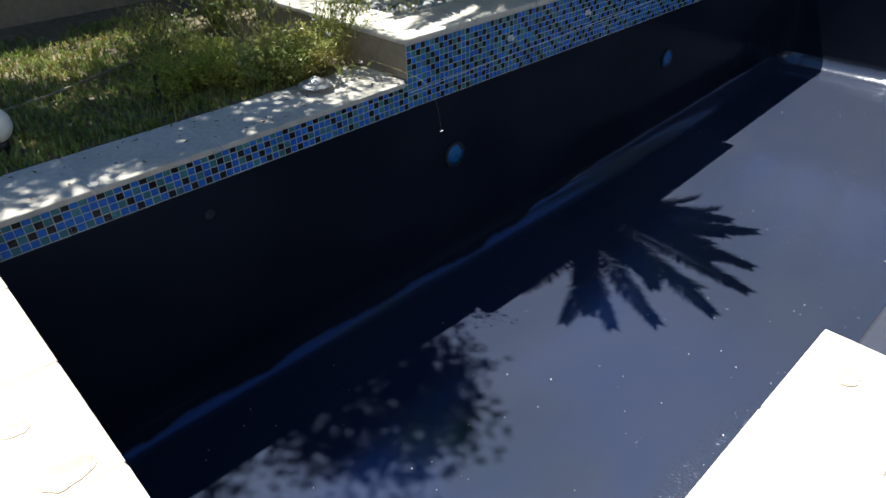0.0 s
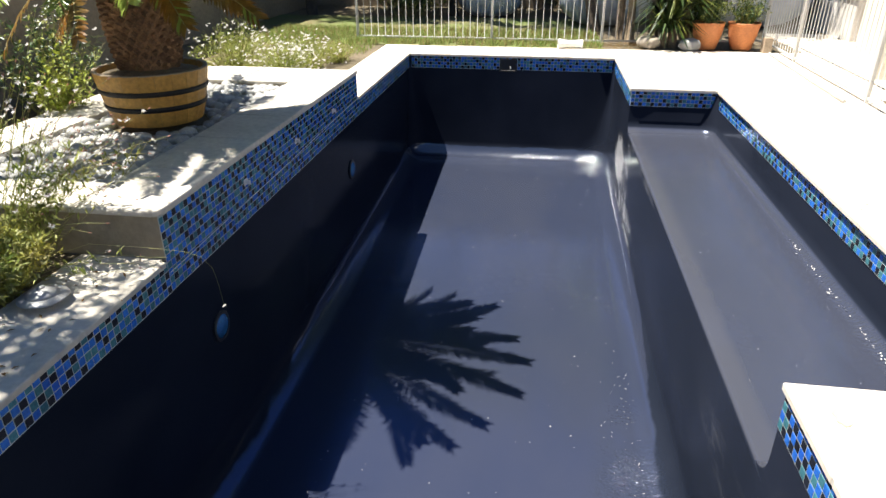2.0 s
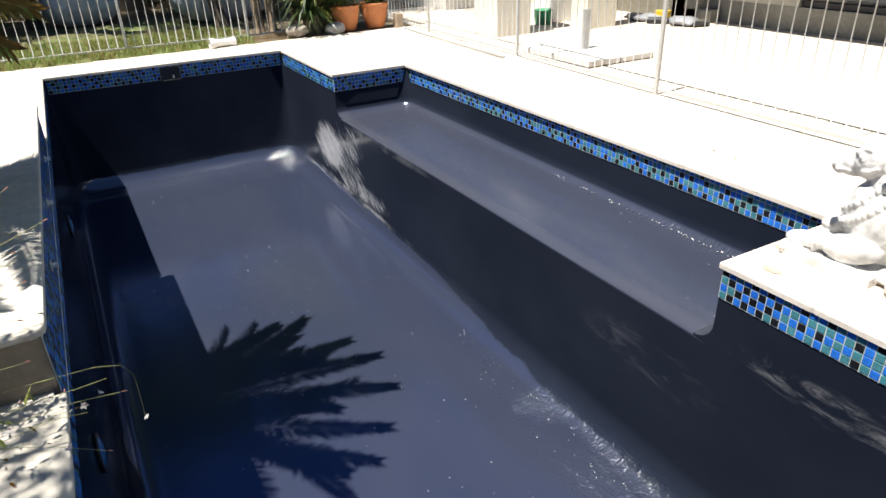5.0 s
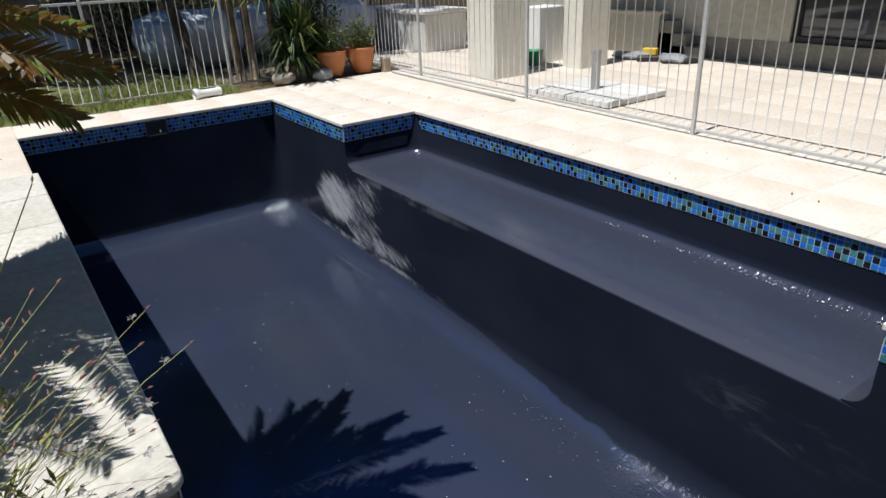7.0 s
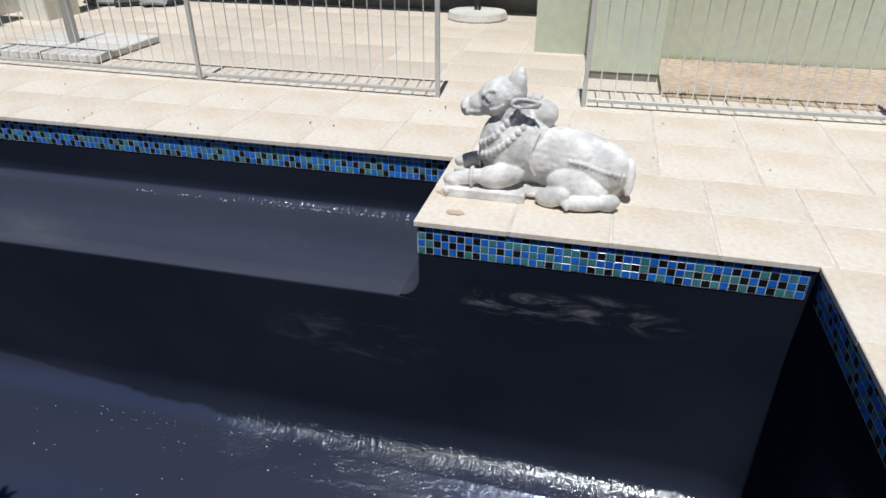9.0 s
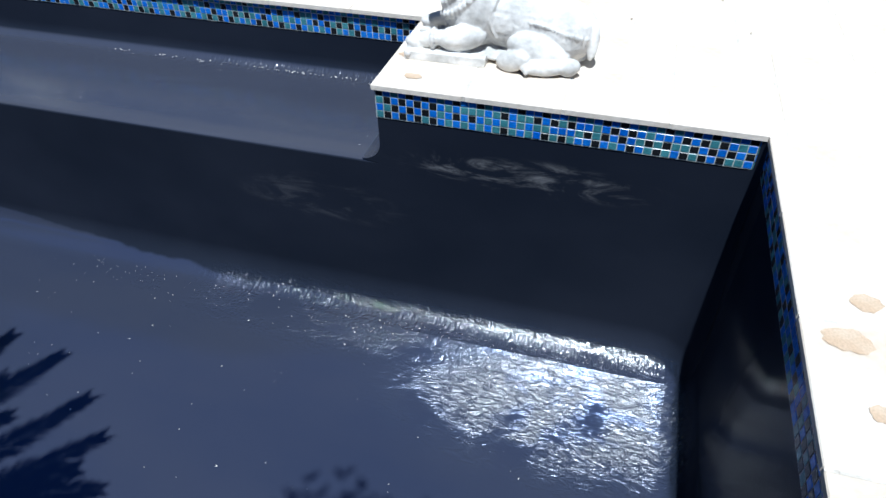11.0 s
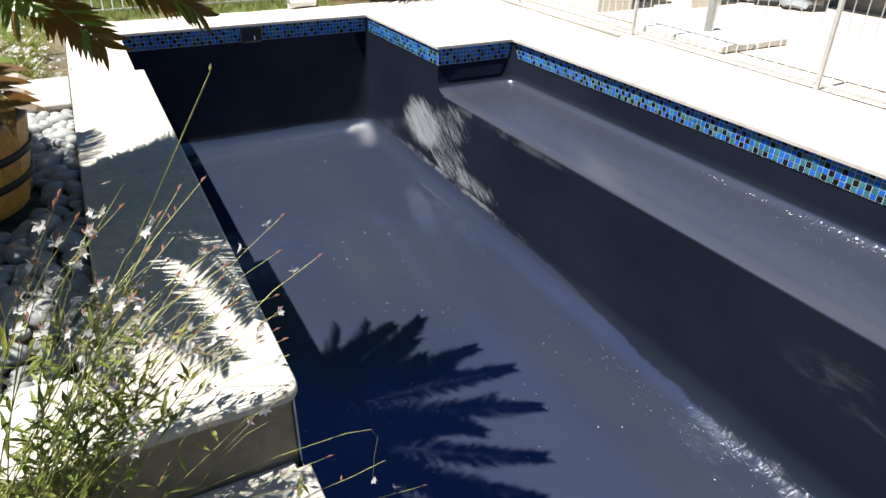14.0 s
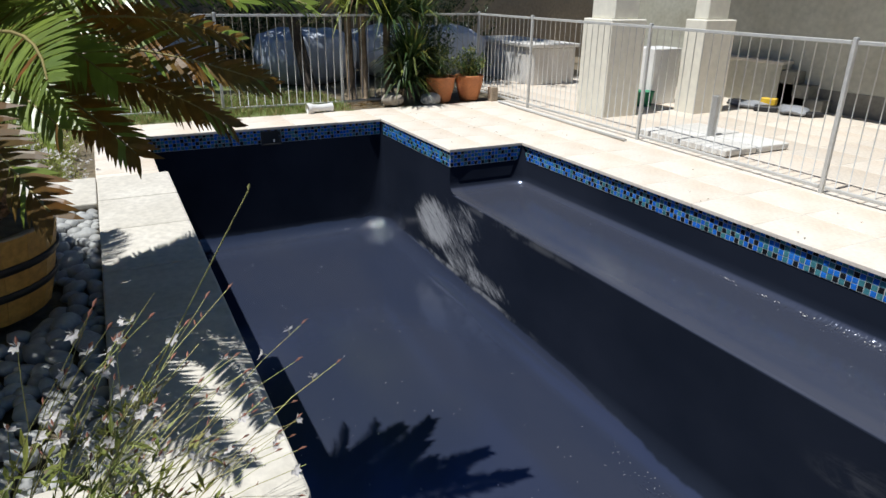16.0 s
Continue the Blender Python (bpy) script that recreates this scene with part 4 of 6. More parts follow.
def build_cycad():
    at = BARREL + Vector((0, 0, 0.36))
    c = base("cycad", at, "stout cycad with arching green and browned fronds in the barrel", "palm")
    # trunk clad in old leaf bases
    bm = bmesh.new()
    lathe([(0.17, -0.05), (0.20, 0.1), (0.225, 0.32), (0.215, 0.52), (0.12, 0.66)], 20, bm)
    for k in range(300):
        a, z = k * 2.39996, 0.01 + 0.60 * k / 300
        r = 0.19 + 0.04 * math.sin(min(1, z / 0.5) * math.pi * 0.7)
        n = Vector((math.cos(a), math.sin(a), 0.28))
        q = bmesh.ops.create_cone(bm, cap_ends=True, segments=4, radius1=0.030, radius2=0.012, depth=0.055)
        m = Matrix.Translation(n * r + Vector((0, 0, z - 0.05))) @ n.to_track_quat("Z", "Y").to_matrix().to_4x4()
        for v in q["verts"]:
            v.co = m @ (v.co * RND.uniform(0.9, 1.2))
    part("trunk", bm, TRUNK, c)
    top = Vector((0, 0, 0.60))
    RND.seed(11)
    tips = [((4.08, 3.35, 1.17), 0.24, 1), ((4.79, 3.32, 1.28), 0.26, 1), ((5.20, 3.22, 1.46), 0.28, 0), ((4.70, 3.04, 1.50), 0.40, 0), ((4.39, 2.98, 1.64), 0.30, 0), ((3.99, 2.97, 1.50), 0.40, 0), ((3.63, 3.21, 1.54), 0.35, 0),
            ((3.39, 3.39, 1.52), 0.35, 0), ((3.21, 3.66, 1.55), 0.32, 0), ((4.20, 3.16, 1.44), 0.36, 0), ((3.40, 3.56, 1.46), 0.38, 0), ((3.30, 4.00, 1.30), 0.22, 0), ((5.22, 3.46, 1.50), 0.26, 0),
            ((5.34, 3.54, 1.30), 0.30, 0), ((5.42, 3.68, 1.10), 0.34, 0), ((4.98, 3.44, 1.62), 0.25, 0), ((4.56, 3.39, 1.75), 0.22, 0), ((3.96, 3.49, 1.70), 0.22, 0), ((4.18, 3.49, 1.01), 0.30, 1), ((3.96, 3.83, 0.98), 0.32, 1), ((3.32, 4.05, 1.00), 0.40, 1), ((3.75, 4.02, 1.12), 0.25, 0), ((3.95, 3.86, 1.22), 0.30, 0),
            ((6.15, 4.9, 1.0), 0.35, 0), ((5.75, 5.5, 1.1), 0.35, 0), ((4.4, 6.05, 1.3), 0.35, 0),
            ((3.2, 5.2, 1.6), 0.35, 0), ((4.75, 4.1, 2.1), 0.2, 0), ((5.3, 4.7, 2.1), 0.2, 0),
            ((4.10, 5.15, 0.80), 0.45, 1), ((3.55, 5.15, 1.0), 0.40, 1), ((4.40, 4.98, 0.85), 0.35, 1), ((3.55, 4.95, 1.70), 0.25, 0)]
    for k in range(4):
        a = RND.uniform(0.35, 0.9)
        r = RND.uniform(0.7, 1.2)
        tips.append(((4.66 + r * math.cos(a), 4.53 + r * math.sin(a), RND.uniform(1.5, 1.95)), 0.25, 0))
    for x, y, z in ((3.12, 4.14, 1.36), (3.20, 4.35, 1.18), (3.15, 4.72, 1.25), (3.35, 4.55, 1.22), (3.48, 4.25, 1.12)):
        tips.append(((x, y, z), 0.34, 0))
    for tip, rise, mat in tips:
        sh, st = Sheets(), bmesh.new()
        t = Vector(tip) - at
        low = mat or tip[2] < 1.45
        out = Vector((t.x, t.y, 0)).normalized() * 0.07
        frond(sh, st, top + out, t, rise, 0, (0.155 if mat else 0.165 if low else 0.155) if t.length > 0.9 else 0.15, 60 if t.length > 0.9 else 32, 0.020 if mat else 0.018 if low else 0.023, 0.0 if low else 0.2, 0.7 if low and -1.6 < t.y < -0.4 else spread(0.35))
        ob = part("frond", st, RACHIS, c, "browned drooping frond" if mat else "arching green frond", smooth=True)
        tagged(sh.make("leaflet", [DRYFROND, FROND] if mat else [FROND, DRYFROND], ob), "narrow stiff leaflets", kind="stuff")


build_cycad()


# ---- soft plants ----
def flower(sh, p, d, size=0.016):
    """A small white bloom: four petals to one side, and a tuft of stamens."""
    d = d.normalized()
    a = d.cross(Vector((0.2, 0.5, 0.8))).normalized()
    b = d.cross(a)
    for k in range(4):
        t = math.pi * (0.05 + 0.30 * k)
        v = a * math.cos(t) + b * math.sin(t) + d * 0.35
        sh.leaf(p, v, size * RND.uniform(0.85, 1.15), size * 0.62, d, 0, 0.15)
    for k in range(3):
        sh.leaf(p, d - b * 0.7 + a * spread(0.6), size * 0.9, size * 0.10, a, 0, 0)


def gaura(at, stalks, label, height=0.8, lean=(0, 0), wide=0.6, leafy=24, blooms=6, thick=0.0027, tips=(), arch=False):
    """Wiry flowering stalks with narrow leaves low down and white blooms along the tips."""
    g = base("gaura_plant", at, label, "flowering plant", "white flowering plants")
    st, lf, fl = Sheets(), Sheets(), Sheets()
    for n in range(max(stalks, len(tips))):
        p = Vector((spread(0.12), spread(0.12), 0))
        d = Vector((lean[0] + spread(wide), lean[1] + spread(wide), 1))
        length = height * RND.uniform(0.6, 1.15)
        pts = arc_points(p, d, length, RND.uniform(0.0, 0.28), 9)
        pts = [q + Vector((spread(0.006), spread(0.006), 0)) for q in pts]
        if n < len(tips):
            t = Vector(tips[n]) - Vector(at)
            m = p.lerp(t, 0.42) + Vector((spread(0.05), spread(0.05), 0.04 + 0.10 * RND.random()))
            if arch:
                m = p.lerp(t, 0.30) + Vector((spread(0.05), spread(0.05), 0.20 + 0.14 * RND.random()))
            pts = [p * (1 - k / 8) ** 2 + m * 2 * (k / 8) * (1 - k / 8) + t * (k / 8) ** 2 for k in range(9)]
            bend, ph = Vector((spread(1), spread(1), 0)), RND.uniform(0, 6.3)
            pts = [q + bend * 0.010 * math.sin(ph + k * 0.8) * (k / 8) - Vector((0, 0, 0.05 * max(0, k / 8 - 0.7) ** 2 * 11 * RND.random())) for k, q in enumerate(pts)]
            i = RND.choice((4, 5, 6))
            q = pts[i] + (pts[i + 1] - pts[i]).normalized() * 0.14 + Vector((spread(0.07), spread(0.07), 0.03))
            st.stem([pts[i], pts[i].lerp(q, 0.5) + Vector((0, 0, 0.012)), q], thick * 0.6, thick * 0.35)
            fl.leaf(q, q - pts[i], 0.020, 0.007, Vector((1, 0, 0)), 1, 0.3)
            flower(fl, q, Vector((spread(1), spread(1), 0.6)), 0.018)
        st.stem(pts, thick, thick * 0.45)
        for _ in range(leafy):
            t = RND.uniform(0.05, 0.72) * 8
            k = int(t)
            q = pts[k].lerp(pts[k + 1], t - k)
            lf.leaf(q, Vector((spread(1), spread(1), RND.uniform(0.1, 0.9))), RND.uniform(0.03, 0.07), 0.011, Vector((0, 0, 1)), 0, 0.2)
        for k in range(blooms):
            t = (0.62 + 0.38 * RND.random()) * 8 * 0.999
            i = int(t)
            q = pts[i].lerp(pts[i + 1], t - i)
            side = Vector((spread(1), spread(1), 0.4)).normalized()
            if RND.random() < 0.55:
                st.stem([q, q + side * 0.012], thick * 0.4, thick * 0.3)
                flower(fl, q + side * 0.012, side, RND.uniform(0.013, 0.019))
            else:
                fl.leaf(q, side + Vector((0, 0, 1)), 0.016, 0.005, side, 1, 0.3)
        if RND.random() < 0.75:
            fl.leaf(pts[-1], pts[-1] - pts[-2], 0.022, 0.007, Vector((1, 0, 0)), 1, 0.3)
    tagged(st.make("stem_growth", STEM, g), "wiry green stalks", kind="stuff")
    lf.make("foliage", LEAF, g)
    tagged(fl.make("bloom", [PETAL, BUD], g), "small white blooms and pink buds", kind="stuff")
    return g


def bush(at, size, leaves, mats, label, leaf_len=0.04, leaf_wide=0.016, category="shrub", name="shrub", twigs=40, fl=0, shares=(0.7, 0.3)):
    """A loose mound of leaves on fine twigs."""
    g = base(name, at, label, category)
    st, lf, pt = Sheets(), Sheets(), Sheets()
    ends = []
    for _ in range(twigs):
        a, u = RND.uniform(0, 2 * math.pi), RND.random() ** 0.6
        d = Vector((math.cos(a) * u * size[0], math.sin(a) * u * size[1], size[2] * (1 - 0.55 * u * u) * RND.uniform(0.7, 1.1)))
        pts = [Vector((0.25 * d.x, 0.25 * d.y, 0)), Vector((0.55 * d.x, 0.55 * d.y, d.z * 0.5)), d]
        st.stem(pts, 0.004, 0.0015)
        ends.append(pts)
    for _ in range(leaves):
        pts = ends[int(RND.random() * len(ends))]
        t = RND.uniform(0.25, 2.0)
        k = min(1, int(t))
        q = pts[k].lerp(pts[k + 1], t - k) + Vector((spread(0.05), spread(0.05), spread(0.04)))
        q.z = max(0.01, q.z)
        lf.leaf(q, Vector((spread(1), spread(1), RND.uniform(-0.2, 1))), leaf_len * RND.uniform(0.6, 1.3), leaf_wide, Vector((spread(0.5), spread(0.5), 1)), 0 if RND.random() < shares[0] else 1, 0.2)
    for _ in range(fl):
        pts = ends[int(RND.random() * len(ends))]
        q = pts[2] + Vector((spread(0.12), spread(0.12), RND.uniform(-0.12, 0.08)))
        flower(pt, q, Vector((spread(1), spread(1), 1)), RND.uniform(0.018, 0.028))
    st.make("twig_frame", STEM, g)
    lf.make("foliage", mats, g)
    if fl:
        tagged(pt.make("bloom", PETAL, g), "small white blooms", kind="stuff")
    return g


def tufts(name, label, spots, mats, height, count, width=0.004, kind="stuff", category="grass", r=0.06):
    sh = Sheets()
    for x, y, z in spots:
        for _ in range(count):
            p = Vector((x + spread(r), y + spread(r), z))
            sh.blade(p, Vector((spread(0.6), spread(0.6), 1)), height * RND.uniform(0.5, 1.2), width, RND.uniform(0.05, 0.4), int(RND.random() * len(mats)))
    return tagged(sh.make(name, mats), label, category, kind=kind)


# plants at the planter's front end, leaning over coping and pool
RND.seed(21)
LEANERS = [(2.86, 3.91, 0.953), (2.92, 3.868, 0.937), (2.95, 3.772, 0.899), (2.88, 3.819, 0.901), (2.9, 3.797, 0.842), (3.0, 3.719, 0.881), (3.02, 3.556, 0.771), (3.0, 3.481, 0.654), (2.95, 3.659, 0.623), (2.98, 3.725, 0.743), (2.95, 3.715, 0.713), (2.85, 3.806, 0.627), (2.8, 3.613, 0.545), (2.84, 3.678, 0.554), (2.75, 3.981, 0.979), (2.8, 3.968, 0.975), (2.72, 3.989, 0.954), (2.78, 3.954, 0.954), (2.88, 3.819, 0.724), (2.95, 3.772, 0.692), (2.9, 3.856, 0.804), (2.78, 3.945, 0.929), (2.84, 3.894, 0.936), (2.92, 3.683, 0.647)]
LOW = [(2.74, 3.42, 0.14), (2.60, 3.38, 0.17), (2.66, 3.50, 0.10), (2.42, 3.46, 0.12)] + [(RND.uniform(2.5, 3.0), RND.uniform(3.6, 4.0), RND.uniform(0.32, 0.46)) for _ in range(7)]
gaura((2.80, 4.34, -0.01), 16, "wiry white-flowered plant leaning from the planter's front wall", leafy=18, blooms=5, thick=0.0021, tips=LEANERS, arch=True)
gaura((2.86, 4.26, -0.01), 24, "fine leafy stalks filling out beneath the flowering plant", leafy=26, blooms=0, thick=0.0015, tips=[(RND.uniform(2.78, 3.08), RND.uniform(3.58, 3.92), RND.uniform(0.38, 0.80)) for _ in range(24)], arch=True)
gaura((2.72, 4.20, -0.01), 11, "low wiry white-flowered plant sprawling over the coping", leafy=12, blooms=1, thick=0.0018, tips=LOW)
s_line = [Vector((2.74, 4.30, 0.0)), Vector((2.72, 4.13, 0.42)), Vector((2.69, 3.94, 0.80)), Vector((2.66, 3.712, 1.188))]
bare = Sheets()
bare.stem(s_line, 0.0024, 0.0013)
bare.leaf(s_line[-1], Vector((0.1, -0.3, 1)), 0.014, 0.005, Vector((1, 0, 0)), 0, 0.3)
tagged(bare.make("flower_stalk", STEM), "single bare green stalk leaning towards the pool", "plant stalk")
hang = Sheets()
hang_line = [Vector(q) for q in ((2.82, 4.25, -0.01), (2.88, 3.92, 0.10), (2.93, 3.66, 0.075), (2.935, 3.46, 0.065), (2.945, 3.38, 0.035), (2.975, 3.35, -0.04), (3.01, 3.352, -0.16), (3.03, 3.354, -0.28))]
hang.stem(hang_line, 0.0012, 0.0008, 1)
flower(hang, hang_line[-1], Vector((0.2, -0.3, -1)), 0.015)
tagged(hang.make("flower_stalk", [PETAL, STEM]), "thin pale stalk hanging over the pool edge", "plant stalk")
gaura((2.66, 4.62, -0.01), 14, "wiry white-flowered plant beside the plastered planter", 0.85, (-0.05, 0.05), 0.45)
gaura((3.34, 4.12, 0.2), 4, "white-flowered plant growing through the pebbles", 0.45, (0.1, -0.75), 0.45)
gaura((2.95, 5.62, -0.01), 16, "tall white-flowered plant behind the planter corner", 1.0, (0.05, -0.05), 0.4)
gaura((2.72, 5.0, -0.01), 14, "wiry white-flowered plant near the garden soil", 0.85, (-0.1, 0.0), 0.5)
bush((2.50, 4.18, -0.01), (0.38, 0.30, 0.34), 7500, [HERB, STEM], "dense green herb mound by the planter wall", 0.036, 0.0125, twigs=110)
bush((2.05, 4.50, -0.01), (0.50, 0.40, 0.28), 5200, [LIME, HERB], "lime green herb mound in the garden bed", 0.032, 0.012, twigs=80)
bush((2.05, 5.15, -0.01), (0.40, 0.35, 0.45), 900, [LEAF, DARKLEAF], "grey-green loose shrub in the garden bed", 0.05, 0.013, twigs=40)
bush((2.75, 5.6, -0.01), (0.40, 0.40, 0.65), 1100, [LEAF, DARKLEAF], "loose leafy shrub behind the planter", 0.055, 0.016, twigs=40, fl=30)
bush((4.05, 5.95, -0.01), (0.40, 0.35, 1.0), 1000, [LIME, LEAF], "bright lime leafy shrub behind the planter", 0.07, 0.035, twigs=34)
bush((3.45, 6.1, -0.01), (0.55, 0.4, 0.75), 1200, [LEAF, DARKLEAF], "loose green shrub behind the planter", 0.05, 0.018, twigs=40, fl=14)
bush((4.78, 5.34, -0.01), (0.26, 0.18, 0.86), 900, [LIME, LEAF], "upright yellow-green leafy shrub behind the barrel", 0.05, 0.026, twigs=30, shares=(0.85, 0.15))
bush((5.6, 6.1, -0.01), (0.75, 0.5, 0.95), 2000, [DARKLEAF, LEAF], "dark leafy shrub behind the planter", 0.06, 0.022, twigs=60, fl=40)
bush((7.25, 4.58, -0.01), (0.52, 0.46, 0.46), 3000, [LIME, LEAF], "white-flowered bush beside the planter end", 0.035, 0.010, twigs=140, fl=150, shares=(0.6, 0.4))
bush((6.92, 4.42, -0.01), (0.40, 0.34, 0.40), 2600, [LIME, LEAF], "white-flowered bush against the planter end", 0.035, 0.010, twigs=110, fl=110, shares=(0.6, 0.4))
bush((7.95, 4.55, -0.01), (0.45, 0.42, 0.40), 2200, [LIME, LEAF], "white-flowered bush near the pool corner", 0.035, 0.010, twigs=110, fl=130, shares=(0.6, 0.4))
bush((7.8, 5.4, -0.01), (0.9, 0.5, 0.55), 3000, [LIME, LEAF], "white-flowered bush farther from the paving", 0.035, 0.010, twigs=140, fl=150, shares=(0.6, 0.4))
bush((8.52, 4.36, -0.01), (0.40, 0.32, 0.24), 3000, [LIME, DRYGRASS], "low yellowing groundcover cushion by the paving", 0.025, 0.008, twigs=70)
tufts("dry_stalks", "dry straw stalks among the garden plants", [(2.50 + spread(0.22), 4.42 + spread(0.3), 0) for _ in range(26)], [DRYGRASS, STEM], 0.42, 6, 0.003)
spots = [(RND.uniform(-1.5, 2.6), 4.1 + 2.4 * RND.random() ** 1.3, -0.012) for _ in range(3000)]
tufts("weeds", "sparse weeds and grass on the shaded soil", spots, [GRASS, LEAF, GRASS, LEAF, DRYGRASS], 0.06, 9, 0.012, r=0.08)
spots = [(RND.uniform(9.98, 11.6), RND.uniform(0.98, 6.2), 0.0) for _ in range(2100)]
tufts("lawn_blades", "short green lawn grass by the fence", spots, [GRASS, GRASS, DRYGRASS], 0.12, 10, 0.006, r=0.05)
spots = [(RND.uniform(8.9, 10.0), RND.uniform(4.2, 6.5), 0.0) for _ in range(500)]
tufts("lawn_edge_blades", "short green grass beyond the paving corner", spots, [GRASS, GRASS, DRYGRASS], 0.08, 9, 0.005, r=0.05)
spots = [(RND.uniform(-0.45, 1.05), RND.choice((-1.66, -2.88)) + spread(0.04), 0.0) for _ in range(40)]
tufts("bed_weeds", "small weeds along the sandy bed", spots, [GRASS, DRYGRASS], 0.06, 6, 0.005, r=0.04)


def sword_plant(at, n, length, label, trunk=0.0, mats=(DARKLEAF, LEAF), wide=0.035, name="yucca"):
    """A rosette of stiff arching straps, on a trunk or from the soil."""
    g = base(name, at, label, "yucca", "sword-leaved plants")
    if trunk:
        part("trunk", tube([(0, 0, -0.02), (0.03, 0.02, trunk * 0.5), (0.0, 0.04, trunk)], [0.07, 0.055, 0.05], 9), PALEBARK, g, smooth=True)
    sh = Sheets()
    for _ in range(n):
        a, e = RND.uniform(0, 2 * math.pi), RND.uniform(0.05, 1.3)
        d = Vector((math.cos(a) * math.cos(e), math.sin(a) * math.cos(e), math.sin(e)))
        p = Vector((0.02 * math.cos(a), 0.02 * math.sin(a), trunk + spread(0.08) + 0.05))
        L = length * RND.uniform(0.75, 1.1)
        q = p + d * L * 0.5
        m = 0 if RND.random() < 0.75 else 1
        sh.blade(p, d, L, wide, 0.35 * (1.3 - e), m)
    sh.make("foliage", list(mats), g)
    return g


sword_plant((10.28, 0.10, 0), 240, 0.62, "dark green sword-leaved yucca on the soil", 0.22)
sword_plant((10.30, -0.02, 0), 200, 0.76, "dark green sword-leaved yucca beside a boulder", 0.5)
sword_plant((10.50, 0.22, 0), 110, 0.8, "tall dark sword-leaved plant with a bare trunk", 1.05)
sword_plant((10.55, -0.22, 0), 110, 0.85, "tall dark sword-leaved plant behind the pots", 1.1)
bush((10.85, -0.35, 0), (0.55, 0.65, 1.55), 2600, [DARKLEAF, DARKLEAF], "dark dense shrub behind the pots", 0.08, 0.035, twigs=70)
sword_plant((10.86, 0.66, 0), 110, 0.80, "leaning palm with a slim brown trunk by the fence", 1.20, (LIME, DARKLEAF), 0.03, "palm")
sword_plant((10.62, 0.54, 0), 150, 0.85, "yellow-tipped palm on a slim brown trunk", 1.32, (LIME, DRYFROND), 0.03, "palm")


def pot(at, r, h, label):
    g = base("plant_pot", at, label, "plant pot", "terracotta pots")
    part("pot", lathe([(r * 0.62, 0), (r * 0.70, 0.02), (r * 0.92, h * 0.55), (r, h * 0.85), (r * 1.0, h - 0.03), (r * 1.05, h - 0.025), (r * 1.05, h), (r * 0.93, h), (r * 0.88, h - 0.06)], 32), TERRA, g, smooth=True)
    part("potting_soil", lathe([(r * 0.86, h - 0.08), (r * 0.88, h - 0.05), (0.02, h - 0.04)], 20), SOIL, g)


for y, s in ((-0.45, 0.92), (-0.92, 0.90)):
    pot((10.22, y, 0), 0.225 * s, 0.36, "rounded terracotta pot with a leafy shrub")
    bush((10.22, y, 0.32), (0.30, 0.28, 0.55 if y > -0.6 else 0.45), 900, [DARKLEAF, LEAF], "dark leafy shrub in a terracotta pot", 0.055, 0.025, twigs=34)


# ---- trees that shade the garden ----
def tree(at, trunk_pts, crown, label, leaf=0.085, mats=(DARKLEAF, LEAF)):
    g = base("tree", at, label, "tree", "shade trees")
    bm = bmesh.new()
    tube(trunk_pts, [0.11 - 0.05 * k / (len(trunk_pts) - 1) for k in range(len(trunk_pts))], 10, bm)
    top = Vector(trunk_pts[-1])
    for c, s, n in crown:
        c = Vector(c)
        tube([tuple(top), tuple(top.lerp(c, 0.5) + Vector((0, 0, 0.15))), tuple(c)], [0.05, 0.03, 0.012], 6, bm)
    part("trunk", bm, BARK, g, smooth=True)
    sh = Sheets()
    for c, s, n in crown:
        c = Vector(c)
        clumps = [c + Vector((RND.gauss(0, s[0]), RND.gauss(0, s[1]), RND.gauss(0, s[2]))) for _ in range(max(3, n // 40))]
        for _ in range(n):
            p = clumps[int(RND.random() * len(clumps))] + Vector((RND.gauss(0, 0.11), RND.gauss(0, 0.11), RND.gauss(0, 0.09)))
            sh.leaf(p, Vector((spread(1), spread(1), spread(0.7))), leaf * RND.uniform(0.6, 1.2), leaf * 0.42, Vector((spread(0.6), spread(0.6), 1)), int(RND.random() * len(mats)), 0.2)
    sh.make("crown", list(mats), g)


